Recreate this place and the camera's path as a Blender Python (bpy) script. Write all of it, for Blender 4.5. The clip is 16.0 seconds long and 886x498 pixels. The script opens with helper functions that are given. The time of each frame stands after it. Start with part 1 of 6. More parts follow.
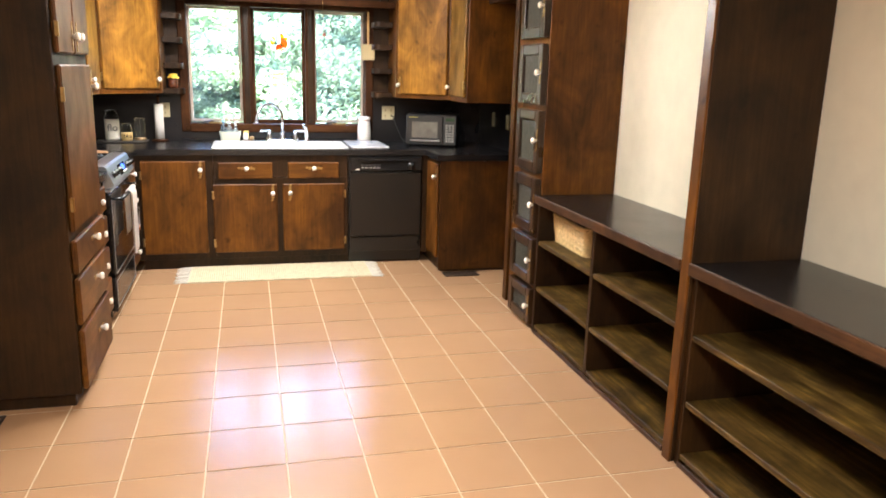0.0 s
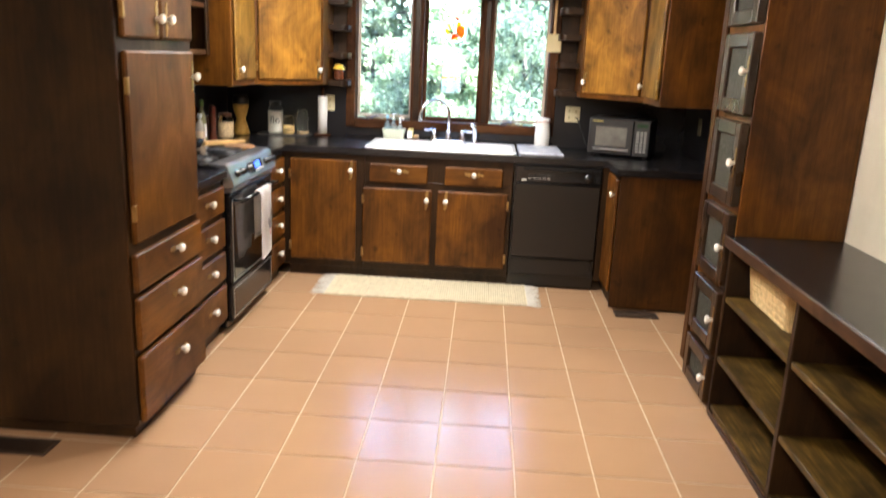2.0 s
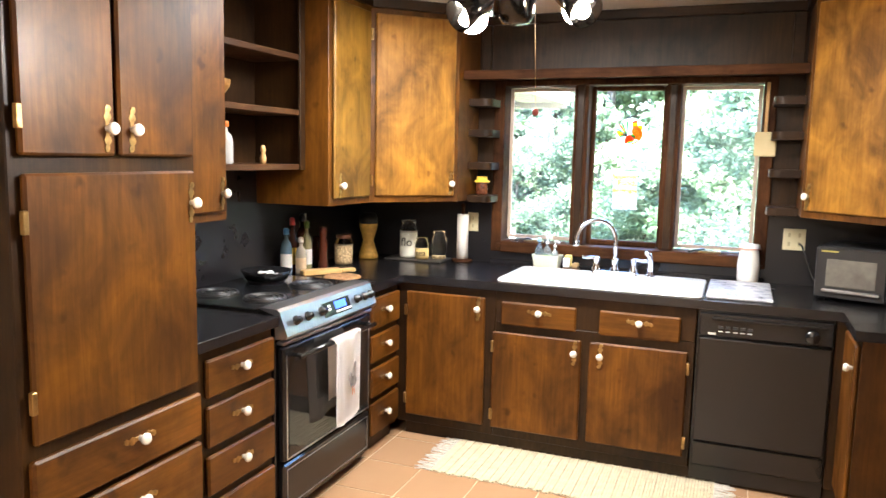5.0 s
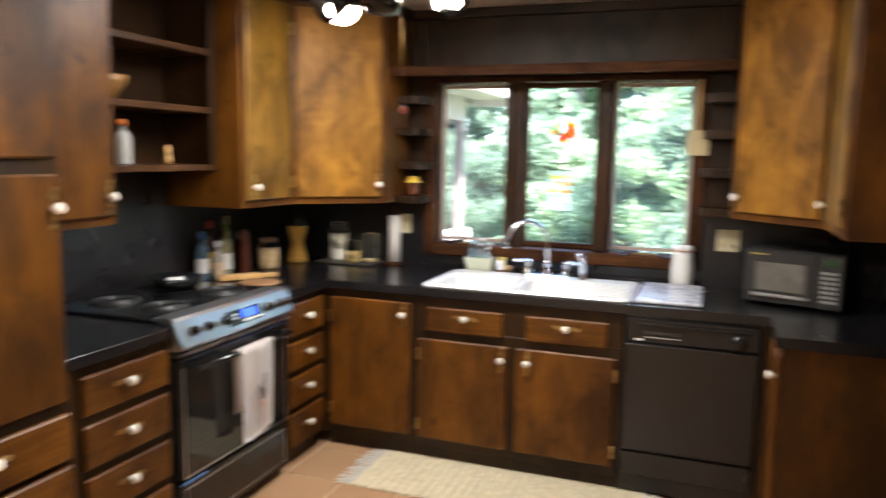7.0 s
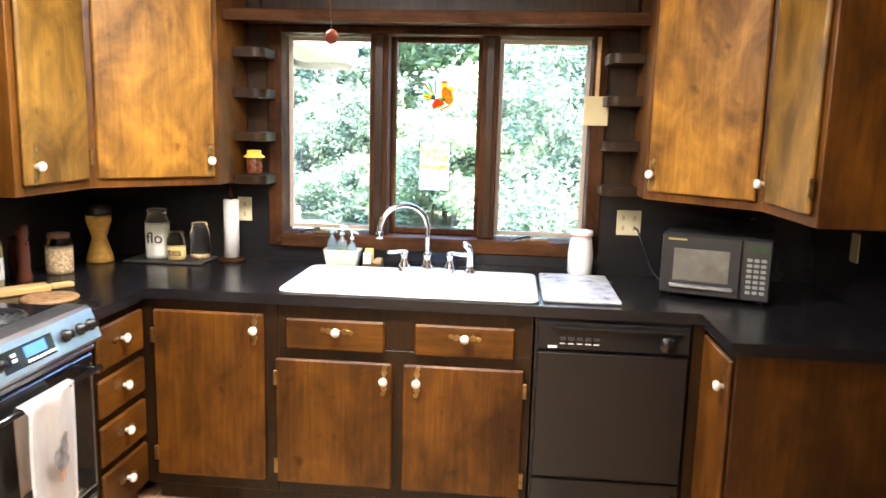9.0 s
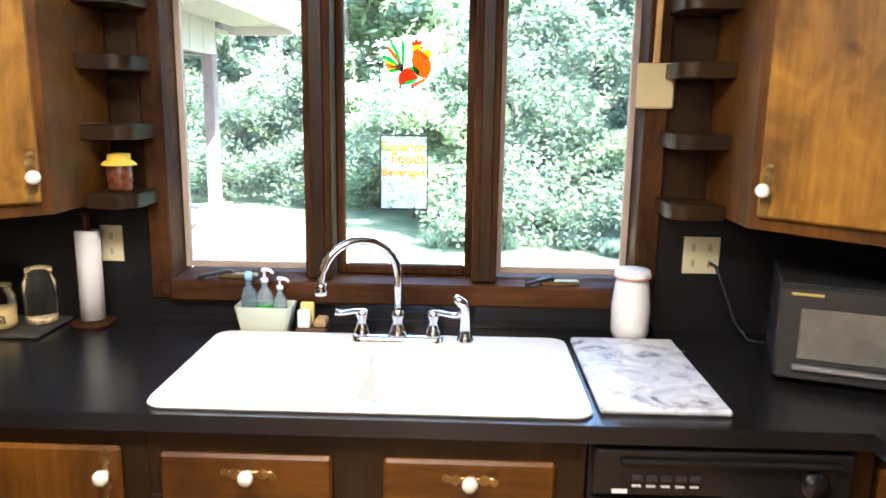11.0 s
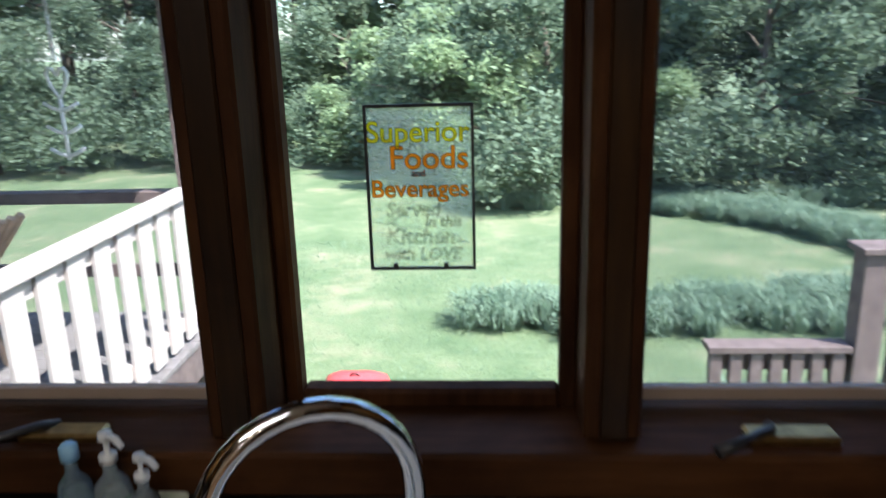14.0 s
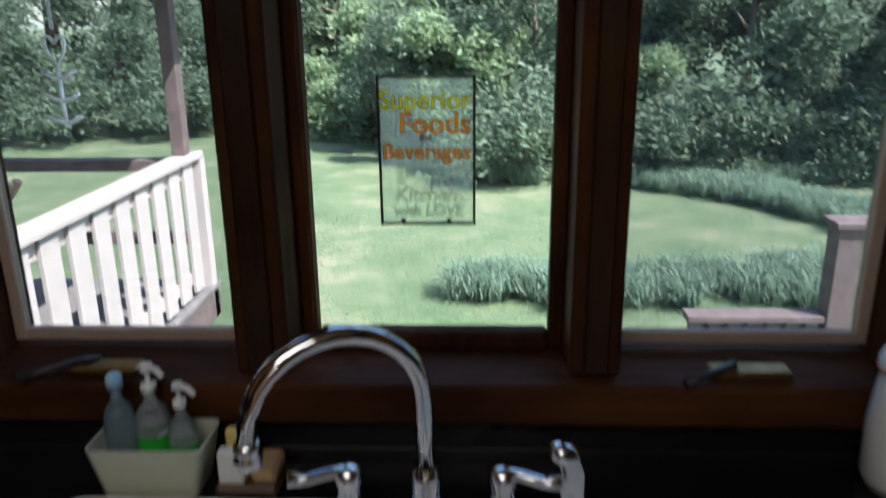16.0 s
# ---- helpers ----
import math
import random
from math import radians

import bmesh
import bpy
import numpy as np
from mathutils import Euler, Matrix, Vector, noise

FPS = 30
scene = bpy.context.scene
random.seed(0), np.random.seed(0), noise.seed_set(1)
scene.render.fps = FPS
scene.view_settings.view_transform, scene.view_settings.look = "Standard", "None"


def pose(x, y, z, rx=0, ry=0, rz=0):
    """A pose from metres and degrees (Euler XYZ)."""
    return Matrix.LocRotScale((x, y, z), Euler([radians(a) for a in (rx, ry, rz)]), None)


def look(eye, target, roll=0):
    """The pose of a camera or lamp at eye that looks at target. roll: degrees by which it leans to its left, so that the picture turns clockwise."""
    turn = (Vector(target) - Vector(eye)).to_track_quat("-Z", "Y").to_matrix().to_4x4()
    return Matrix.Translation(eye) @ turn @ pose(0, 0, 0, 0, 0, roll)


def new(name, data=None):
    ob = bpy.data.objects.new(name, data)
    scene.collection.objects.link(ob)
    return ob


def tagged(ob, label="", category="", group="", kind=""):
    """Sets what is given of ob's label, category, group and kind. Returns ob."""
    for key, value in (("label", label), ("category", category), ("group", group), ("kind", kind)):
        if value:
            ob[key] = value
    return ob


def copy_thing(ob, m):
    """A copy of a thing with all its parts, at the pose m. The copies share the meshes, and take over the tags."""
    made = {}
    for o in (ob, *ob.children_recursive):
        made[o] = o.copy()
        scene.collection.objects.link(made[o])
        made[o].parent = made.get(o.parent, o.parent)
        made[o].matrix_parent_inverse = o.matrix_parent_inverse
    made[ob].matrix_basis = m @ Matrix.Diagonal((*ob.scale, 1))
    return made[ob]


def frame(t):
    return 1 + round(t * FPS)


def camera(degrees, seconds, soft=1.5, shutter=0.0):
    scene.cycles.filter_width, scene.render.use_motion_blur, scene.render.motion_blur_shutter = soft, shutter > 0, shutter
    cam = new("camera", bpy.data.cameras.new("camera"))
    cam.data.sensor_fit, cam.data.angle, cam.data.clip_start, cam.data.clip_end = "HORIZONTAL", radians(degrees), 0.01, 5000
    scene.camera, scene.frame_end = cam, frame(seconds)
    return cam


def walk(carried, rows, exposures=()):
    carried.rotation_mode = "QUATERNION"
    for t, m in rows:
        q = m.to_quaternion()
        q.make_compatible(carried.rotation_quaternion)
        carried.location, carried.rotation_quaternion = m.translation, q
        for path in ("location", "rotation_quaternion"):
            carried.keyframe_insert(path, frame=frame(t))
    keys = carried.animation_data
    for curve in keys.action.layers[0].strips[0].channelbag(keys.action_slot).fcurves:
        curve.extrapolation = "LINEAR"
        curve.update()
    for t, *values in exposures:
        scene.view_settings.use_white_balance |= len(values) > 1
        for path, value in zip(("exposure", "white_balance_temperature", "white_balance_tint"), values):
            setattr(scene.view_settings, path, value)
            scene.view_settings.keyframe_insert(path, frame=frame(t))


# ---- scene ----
cam = camera(61.5, 16.0, 1.5, 0.5)
PATH = [
    (0, (-0.211, -6.486, 1.508), (0.285, -4.604, 1.048), 1.6),
    (0.5, (-0.124, -6.339, 1.486), (0.262, -4.463, 0.91), 0.6),
    (1, (-0.031, -6.061, 1.473), (0.194, -4.204, 0.765), 1.4),
    (1.5, (0.092, -5.885, 1.502), (0.217, -4.007, 0.825), 0.2),
    (2, (0.315, -5.688, 1.524), (0.224, -3.753, 1.027), 2.6),
    (2.5, (0.407, -5.464, 1.532), (0.298, -3.499, 1.179), 0.6),
    (3, (0.427, -5.196, 1.569), (0.289, -3.217, 1.314), 0.3),
    (3.5, (0.496, -4.969, 1.562), (0.106, -3.024, 1.309), 0.4),
    (4, (0.65, -4.718, 1.563), (0.032, -2.833, 1.306), 1.3),
    (4.5, (0.631, -4.494, 1.575), (0.031, -2.604, 1.319), 2.3),
    (4.7, (0.644, -4.445, 1.565), (-0.026, -2.577, 1.317), 1.3),
    (6.8, (0.933, -4.199, 1.589), (0.075, -2.412, 1.321), 1.7),
    (7, (0.885, -4.152, 1.582), (0.21, -2.287, 1.327), 1.1),
    (7.5, (0.711, -4.085, 1.587), (0.455, -2.119, 1.323), -0.2),
    (8, (0.553, -4.035, 1.594), (0.483, -2.057, 1.311), 1.1),
    (8.5, (0.491, -3.771, 1.572), (0.342, -1.801, 1.26), -0.1),
    (9, (0.424, -3.493, 1.568), (0.247, -1.527, 1.247), 1.5),
    (9.5, (0.32, -3.165, 1.58), (0.254, -1.187, 1.291), 0.5),
    (9.7, (0.294, -3.05, 1.592), (0.235, -1.074, 1.288), 0.4),
    (11.8, (0.165, -1.78, 1.612), (0.089, 0.177, 1.21), 1.7),
    (12, (0.138, -1.663, 1.613), (0.02, 0.294, 1.221), 1.2),
    (12.5, (0.188, -1.378, 1.603), (-0.01, 0.558, 1.144), -0.8),
    (13, (0.188, -1.205, 1.59), (0.084, 0.723, 1.068), -1.8),
    (13.3, (0.145, -1.119, 1.589), (0.061, 0.796, 1.02), -1.4),
    (13.5, (0.144, -1.052, 1.608), (0.056, 0.855, 1.011), -2.2),
    (13.8, (0.128, -1.025, 1.593), (0.075, 0.901, 1.055), -1.6),
    (14, (0.142, -0.925, 1.577), (0.021, 1.001, 1.051), -1.6),
    (14.5, (0.176, -0.804, 1.617), (-0.079, 1.136, 1.203), -1.1),
    (15, (0.188, -0.779, 1.62), (-0.057, 1.163, 1.21), -0.8),
    (15.5, (0.146, -0.87, 1.617), (-0.032, 1.074, 1.184), -0.6),
    (16, (0.121, -1.055, 1.582), (0.039, 0.854, 0.992), -0.7),
]
walk(cam, [(t, look(e, g, r)) for t, e, g, r in PATH],
     exposures=[(0, 5.02, 5800, 11), (1.5, 4.77, 5800, 11), (3.0, 5.02, 5800, 11), (4.5, 5.32, 5800, 11), (6.8, 4.27, 5800, 11), (7.5, 4.52, 5800, 11), (8.5, 5.02, 5800, 11), (9.5, 5.22, 5800, 11), (11.8, 3.9, 5800, 11), (12.5, 3.1, 5800, 11), (13.0, 2.6, 5800, 11), (13.5, 2.25, 5800, 11), (14.0, 2.0, 5800, 11), (14.5, 1.9, 5800, 11), (15.5, 1.9, 5800, 11), (16.0, 1.65, 5800, 11)])

# ---- world, sun, lamps ----
SUN_EL, SUN_AZ = 53, 122          # degrees; azimuth clockwise from +y
world = bpy.data.worlds.new("sky")
scene.world = world
world.use_nodes = True
wn = world.node_tree.nodes
sky = wn.new("ShaderNodeTexSky")
sky.sky_type = 'NISHITA'
sky.sun_disc = False
sky.sun_elevation, sky.sun_rotation = radians(SUN_EL), radians(SUN_AZ)
wn["Background"].inputs["Strength"].default_value = 0.15
world.node_tree.links.new(sky.outputs[0], wn["Background"].inputs["Color"])
sun = bpy.data.lights.new("sun", 'SUN')
sun.energy, sun.angle, sun.color = 5.0, radians(0.6), (1, 0.95, 0.86)
sun_ob = new("sun", sun)
sd = Vector((math.sin(radians(SUN_AZ)) * math.cos(radians(SUN_EL)), math.cos(radians(SUN_AZ)) * math.cos(radians(SUN_EL)), math.sin(radians(SUN_EL))))
sun_ob.matrix_world = look(sd * 40, (0, 0, 0))


def area(name, loc, target, sx, sy, watts, color):
    d = bpy.data.lights.new(name, 'AREA')
    d.shape, d.size, d.size_y, d.energy, d.color = 'RECTANGLE', sx, sy, watts, color
    o = new(name, d)
    o.matrix_world = look(loc, target)
    return o


WARM = (1.0, 0.90, 0.76)
area("ceiling_light", (-0.2, -1.45, 2.27), (-0.2, -1.45, 0), 1.2, 0.30, 2.5, (1.0, 0.92, 0.80))
# fill light added over the dining end; its source is never in view
area("dining_fill", (0.0, -6.3, 2.30), (0.0, -6.3, 0), 0.5, 0.5, 4.7, WARM)
HEADS = ((-0.03, -2.45, (-0.50, -0.72, -0.50)), (0.27, -2.45, (0.62, -0.52, -0.58)))
for lx, ly, v in HEADS:
    d = bpy.data.lights.new("fan_spot", 'SPOT')
    d.energy, d.color, d.spot_size, d.spot_blend, d.shadow_soft_size = 2.8, WARM, radians(130), 0.7, 0.035
    o = new("fan_spot", d)
    v = Vector(v).normalized()
    c = Vector((lx, ly, 1.955)) + v * 0.075
    o.matrix_world = look(c, c + v)


# ---- materials ----
def nt(name):
    m = bpy.data.materials.new(name)
    m.use_nodes = True
    return m, m.node_tree.nodes, m.node_tree.links, m.node_tree.nodes["Principled BSDF"]


def coords(N, L, scale, jitter=True):
    tc = N.new("ShaderNodeTexCoord")
    mp = N.new("ShaderNodeMapping")
    mp.inputs["Scale"].default_value = scale
    L.new(tc.outputs["Object"], mp.inputs["Vector"])
    if jitter:
        oi = N.new("ShaderNodeObjectInfo")
        cb = N.new("ShaderNodeVectorMath")
        cb.operation = 'SCALE'
        cb.inputs[0].default_value = (17.0, 29.0, 41.0)
        L.new(oi.outputs["Random"], cb.inputs["Scale"])
        L.new(cb.outputs[0], mp.inputs["Location"])
    return mp.outputs["Vector"]


def ramp(N, L, fac, stops):
    r = N.new("ShaderNodeValToRGB")
    while len(r.color_ramp.elements) < len(stops):
        r.color_ramp.elements.new(0.5)
    for e, (p, c) in zip(r.color_ramp.elements, stops):
        e.position, e.color = p, (*c, 1)
    L.new(fac, r.inputs["Fac"])
    return r.outputs["Color"]


def tex(N, L, vec, scale, detail=4, rough=0.55, distort=0.0):
    n = N.new("ShaderNodeTexNoise")
    n.inputs["Scale"].default_value, n.inputs["Detail"].default_value = scale, detail
    n.inputs["Roughness"].default_value, n.inputs["Distortion"].default_value = rough, distort
    L.new(vec, n.inputs["Vector"])
    return n.outputs["Fac"]


def mix(N, L, a, b, fac, mode='MIX'):
    m = N.new("ShaderNodeMix")
    m.data_type, m.blend_type = 'RGBA', mode
    if isinstance(fac, float):
        m.inputs["Factor"].default_value = fac
    else:
        L.new(fac, m.inputs["Factor"])
    L.new(a, m.inputs["A"])
    L.new(b, m.inputs["B"])
    return m.outputs["Result"]


def bump(N, L, B, h, strength, dist=0.002):
    b = N.new("ShaderNodeBump")
    b.inputs["Strength"].default_value, b.inputs["Distance"].default_value = strength, dist
    L.new(h, b.inputs["Height"])
    L.new(b.outputs["Normal"], B.inputs["Normal"])


def wood(name, dark, mid, light, axis='z', rough=0.36, blotch=1.0, spec=0.24):
    m, N, L, B = nt(name)
    s = {'x': (1.6, 26, 26), 'y': (26, 1.6, 26), 'z': (26, 26, 1.6)}[axis]
    v = coords(N, L, s)
    g = tex(N, L, v, 2.2, 6, 0.6, 0.5)
    base = ramp(N, L, g, [(0.05, dark), (0.48, mid), (1.0, light)])
    v2 = coords(N, L, {'x': (2.4, 3.6, 3.6), 'y': (3.6, 2.4, 3.6), 'z': (3.6, 3.6, 2.4)}[axis])
    bl = tex(N, L, v2, 1.25 * blotch, 5, 0.6, 0.5)
    shade = ramp(N, L, bl, [(0.32, (0.36, 0.31, 0.27)), (0.52, (0.95, 0.93, 0.90)), (0.72, (1.65, 1.60, 1.35))])
    col = mix(N, L, base, shade, 0.9, 'MULTIPLY')
    kv = coords(N, L, (1, 1, 1))
    kn = tex(N, L, kv, 11.0, 2, 0.5)
    knots = ramp(N, L, kn, [(0.66, (1, 1, 1)), (0.76, (0.40, 0.33, 0.30))])
    L.new(mix(N, L, col, knots, 0.8, 'MULTIPLY'), B.inputs["Base Color"])
    rr = ramp(N, L, bl, [(0.3, (rough + 0.14,) * 3), (0.7, (rough,) * 3)])
    L.new(rr, B.inputs["Roughness"])
    bump(N, L, B, g, 0.10)
    B.inputs["Specular IOR Level"].default_value = spec
    return m


def plain(name, col, rough=0.5, metal=0.0, vary=0.12, scale=8.0, bumpy=0.0, bscale=60.0, **kw):
    m, N, L, B = nt(name)
    v = coords(N, L, (1, 1, 1))
    n1 = tex(N, L, v, scale, 5)
    lo, hi = tuple(c * (1 - vary) for c in col), tuple(min(1, c * (1 + vary)) for c in col)
    L.new(ramp(N, L, n1, [(0.3, lo), (0.7, hi)]), B.inputs["Base Color"])
    L.new(ramp(N, L, n1, [(0.3, (rough * 1.15,) * 3), (0.7, (rough * 0.85,) * 3)]), B.inputs["Roughness"])
    B.inputs["Metallic"].default_value = metal
    for k, val in kw.items():
        B.inputs[k].default_value = val
    if bumpy:
        bump(N, L, B, tex(N, L, v, bscale, 3), bumpy)
    return m


def clear_glass(name, col=(0.95, 0.98, 0.97), rough=0.0):
    m, N, L, B = nt(name)
    B.inputs["Base Color"].default_value = (*col, 1)
    B.inputs["Roughness"].default_value = rough
    B.inputs["Transmission Weight"].default_value = 1.0
    B.inputs["IOR"].default_value = 1.45
    return m


def pane_glass(name, tint=(1, 1, 1), gloss=0.05, rough=0.0, wav=0.0):
    m, N, L, B = nt(name)
    N.remove(B)
    t = N.new("ShaderNodeBsdfTransparent")
    t.inputs["Color"].default_value = (*tint, 1)
    g = N.new("ShaderNodeBsdfGlossy")
    g.inputs["Roughness"].default_value = rough
    mx = N.new("ShaderNodeMixShader")
    mx.inputs[0].default_value = gloss
    L.new(t.outputs[0], mx.inputs[1])
    L.new(g.outputs[0], mx.inputs[2])
    L.new(mx.outputs[0], N["Material Output"].inputs["Surface"])
    if wav:
        v = coords(N, L, (1, 1, 1), False)
        b = N.new("ShaderNodeBump")
        b.inputs["Strength"].default_value = wav
        L.new(tex(N, L, v, 70, 2), b.inputs["Height"])
        L.new(b.outputs[0], g.inputs["Normal"])
    return m


def emit(name, col, strength):
    m, N, L, B = nt(name)
    B.inputs["Base Color"].default_value = (*col, 1)
    B.inputs["Emission Color"].default_value = (*col, 1)
    B.inputs["Emission Strength"].default_value = strength
    return m


DARK = wood("dark_stained_wood", (0.009, 0.004, 0.0013), (0.024, 0.0108, 0.0032), (0.052, 0.025, 0.0075))
DARKX = wood("dark_stained_wood_x", (0.009, 0.004, 0.0013), (0.024, 0.0108, 0.0032), (0.052, 0.025, 0.0075), 'x')
DARKY = wood("dark_stained_wood_y", (0.016, 0.007, 0.003), (0.05, 0.022, 0.009), (0.11, 0.05, 0.018), 'y')
DOOR = wood("stained_door_wood", (0.042, 0.0140, 0.0015), (0.102, 0.0375, 0.0038), (0.165, 0.066, 0.008))
DOORX = wood("stained_drawer_wood", (0.042, 0.0140, 0.0015), (0.102, 0.0375, 0.0038), (0.165, 0.066, 0.008), 'x')
DOORY = wood("stained_drawer_wood_y", (0.042, 0.0140, 0.0015), (0.102, 0.0375, 0.0038), (0.165, 0.066, 0.008), 'y')
TOWERW = wood("glossy_dark_wood", (0.012, 0.006, 0.002), (0.030, 0.014, 0.005), (0.060, 0.030, 0.010), 'z', 0.24, 1.0, 0.55)
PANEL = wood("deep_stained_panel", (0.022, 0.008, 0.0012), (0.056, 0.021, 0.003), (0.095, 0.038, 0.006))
# door wood at about 0.72: dimmer light on the pantry side, put into colour
DOORDIM = wood("dimmed_door_wood", (0.030, 0.0100, 0.0012), (0.074, 0.0275, 0.0030), (0.122, 0.049, 0.0062))
# honey wood dulled to olive: the side doors' weaker light is painted in
GOLDDIM = wood("dimmed_honey_wood", (0.10, 0.050, 0.007), (0.175, 0.090, 0.014), (0.25, 0.14, 0.026), 'z', 0.36, 1.4)
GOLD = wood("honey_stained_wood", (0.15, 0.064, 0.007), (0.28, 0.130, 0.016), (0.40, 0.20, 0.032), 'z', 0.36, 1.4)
CASE = wood("window_casing_wood", (0.018, 0.007, 0.0025), (0.052, 0.020, 0.007), (0.10, 0.042, 0.016), 'z', 0.6, 1.0, 0.10)
CASEX = wood("window_casing_wood_x", (0.018, 0.007, 0.0025), (0.052, 0.020, 0.007), (0.10, 0.042, 0.016), 'x', 0.6, 1.0, 0.10)
SHELFW = wood("worn_shelf_wood", (0.010, 0.006, 0.0015), (0.055, 0.032, 0.006), (0.30, 0.18, 0.04), 'y', 0.42, 2.0)
PALEW = plain("pale_wood", (0.50, 0.30, 0.11), 0.45, vary=0.25)
BLACK = plain("black_laminate", (0.011, 0.010, 0.011), 0.24, vary=0.3, scale=3, bumpy=0.05, bscale=220)
SPLASH = plain("black_backsplash", (0.010, 0.009, 0.010), 0.30, vary=0.25, scale=2, bumpy=0.04)
ENAMEL = plain("black_enamel", (0.010, 0.010, 0.011), 0.16, vary=0.2)
DWBLK = plain("black_appliance", (0.011, 0.009, 0.0075), 0.30, vary=0.05, scale=2)
GREY = plain("dark_grey_plastic", (0.028, 0.028, 0.029), 0.32)
STEEL = plain("brushed_steel", (0.55, 0.57, 0.60), 0.36, 1.0, vary=0.03, scale=30)
CHROME = plain("chrome", (0.82, 0.83, 0.85), 0.06, 1.0, vary=0.02)
BRASS = plain("aged_brass", (0.35, 0.23, 0.09), 0.38, 1.0, vary=0.3, scale=40)
CERAMIC = plain("white_ceramic", (0.82, 0.78, 0.70), 0.12, vary=0.03)
PORC = plain("white_porcelain", (0.80, 0.79, 0.75), 0.14, vary=0.03)
CREAM = plain("cream_paint", (0.72, 0.66, 0.52), 0.6, vary=0.04, bumpy=0.1, bscale=120)
CEIL = plain("white_ceiling", (0.74, 0.70, 0.64), 0.85, vary=0.05, bumpy=0.5, bscale=90)
OUTLET = plain("ivory_plastic", (0.62, 0.55, 0.34), 0.4, vary=0.05)
RUG = plain("cream_cotton", (0.66, 0.58, 0.40), 0.95, vary=0.12, scale=25, bumpy=0.4)
WICKER = plain("pale_wicker", (0.62, 0.44, 0.20), 0.55, vary=0.25, scale=40)
TOWEL = plain("white_towel", (0.78, 0.72, 0.66), 0.95, vary=0.04, bumpy=0.5, bscale=300)
PLASTIC = plain("frosted_plastic", (0.86, 0.88, 0.72), 0.35, vary=0.04, **{"Transmission Weight": 0.45})
SCREENF = plain("tan_screen_frame", (0.42, 0.32, 0.25), 0.5, vary=0.08)
MESHS = plain("woven_screen", (0.034, 0.031, 0.018), 0.75, vary=0.3, scale=60, bumpy=0.6, bscale=400)
GLASS = clear_glass("jar_glass")
FLYSCREEN, N_, L_, B_ = nt("insect_screen")
N_.remove(B_)
t_, d_, x_ = N_.new("ShaderNodeBsdfTransparent"), N_.new("ShaderNodeBsdfTranslucent"), N_.new("ShaderNodeMixShader")
t_.inputs["Color"].default_value, d_.inputs["Color"].default_value = (0.84, 0.84, 0.85, 1), (0.30, 0.31, 0.33, 1)
x_.inputs[0].default_value = 0.03
L_.new(t_.outputs[0], x_.inputs[1])
L_.new(d_.outputs[0], x_.inputs[2])
L_.new(x_.outputs[0], N_["Material Output"].inputs["Surface"])
PANE = pane_glass("window_glass", (0.95, 0.98, 0.98), 0.02)
FLOUR = plain("white_powder", (0.80, 0.76, 0.68), 0.9, vary=0.04)
OATS = plain("dry_goods", (0.50, 0.36, 0.20), 0.9, vary=0.6, scale=90)
PASTA = plain("dry_pasta", (0.60, 0.34, 0.06), 0.6, vary=0.2, scale=50)
GREEN = plain("green_soap", (0.05, 0.45, 0.04), 0.2, vary=0.1)
BLUE = plain("blue_plastic", (0.08, 0.25, 0.55), 0.3)
YELLOW = plain("yellow_fabric", (0.75, 0.48, 0.04), 0.7, vary=0.2)
ORANGE = plain("orange_label", (0.75, 0.20, 0.03), 0.5)
REDP = plain("red_enamel", (0.62, 0.07, 0.07), 0.35, vary=0.1)
WHITEP = plain("white_plastic", (0.80, 0.80, 0.78), 0.35, vary=0.03)
INK = plain("black_ink", (0.01, 0.01, 0.01), 0.5)
AMBER = plain("dark_bottle", (0.05, 0.015, 0.008), 0.12, vary=0.2)
GROUT = plain("grout", (0.60, 0.46, 0.29), 0.75, vary=0.12, scale=20, bumpy=0.3)
RAILW = plain("white_painted_wood", (0.52, 0.44, 0.40), 0.6, vary=0.08, scale=14)
RAILB = plain("weathered_brown_wood", (0.15, 0.105, 0.095), 0.75, vary=0.25, scale=14)
DECKM = plain("weathered_deck", (0.20, 0.17, 0.16), 0.8, vary=0.25, scale=12)
SOFFIT = plain("porch_soffit", (0.30, 0.25, 0.22), 0.8, vary=0.1)
MARBLE, N_, L_, B_ = nt("grey_marble")
v_ = coords(N_, L_, (1, 1, 1))
L_.new(ramp(N_, L_, tex(N_, L_, v_, 9, 8, 0.65, 1.6), [(0.3, (0.05, 0.06, 0.09)), (0.47, (0.55, 0.56, 0.60)), (0.7, (0.80, 0.80, 0.80))]), B_.inputs["Base Color"])
B_.inputs["Roughness"].default_value = 0.2
TILE, N_, L_, B_ = nt("terracotta_tile")
v_ = coords(N_, L_, (1, 1, 1))
a_ = ramp(N_, L_, tex(N_, L_, v_, 3, 2), [(0.25, (0.430, 0.258, 0.140)), (0.75, (0.460, 0.280, 0.155))])
oi_ = N_.new("ShaderNodeObjectInfo")
b_ = ramp(N_, L_, oi_.outputs["Random"], [(0.0, (0.96, 0.96, 0.97)), (1.0, (1.03, 1.03, 1.02))])
L_.new(mix(N_, L_, a_, b_, 1.0, 'MULTIPLY'), B_.inputs["Base Color"])
L_.new(ramp(N_, L_, tex(N_, L_, v_, 3, 2), [(0.2, (0.225,) * 3), (0.8, (0.205,) * 3)]), B_.inputs["Roughness"])
LAWN, N_, L_, B_ = nt("lawn_grass")
v_ = coords(N_, L_, (1, 1, 1), False)
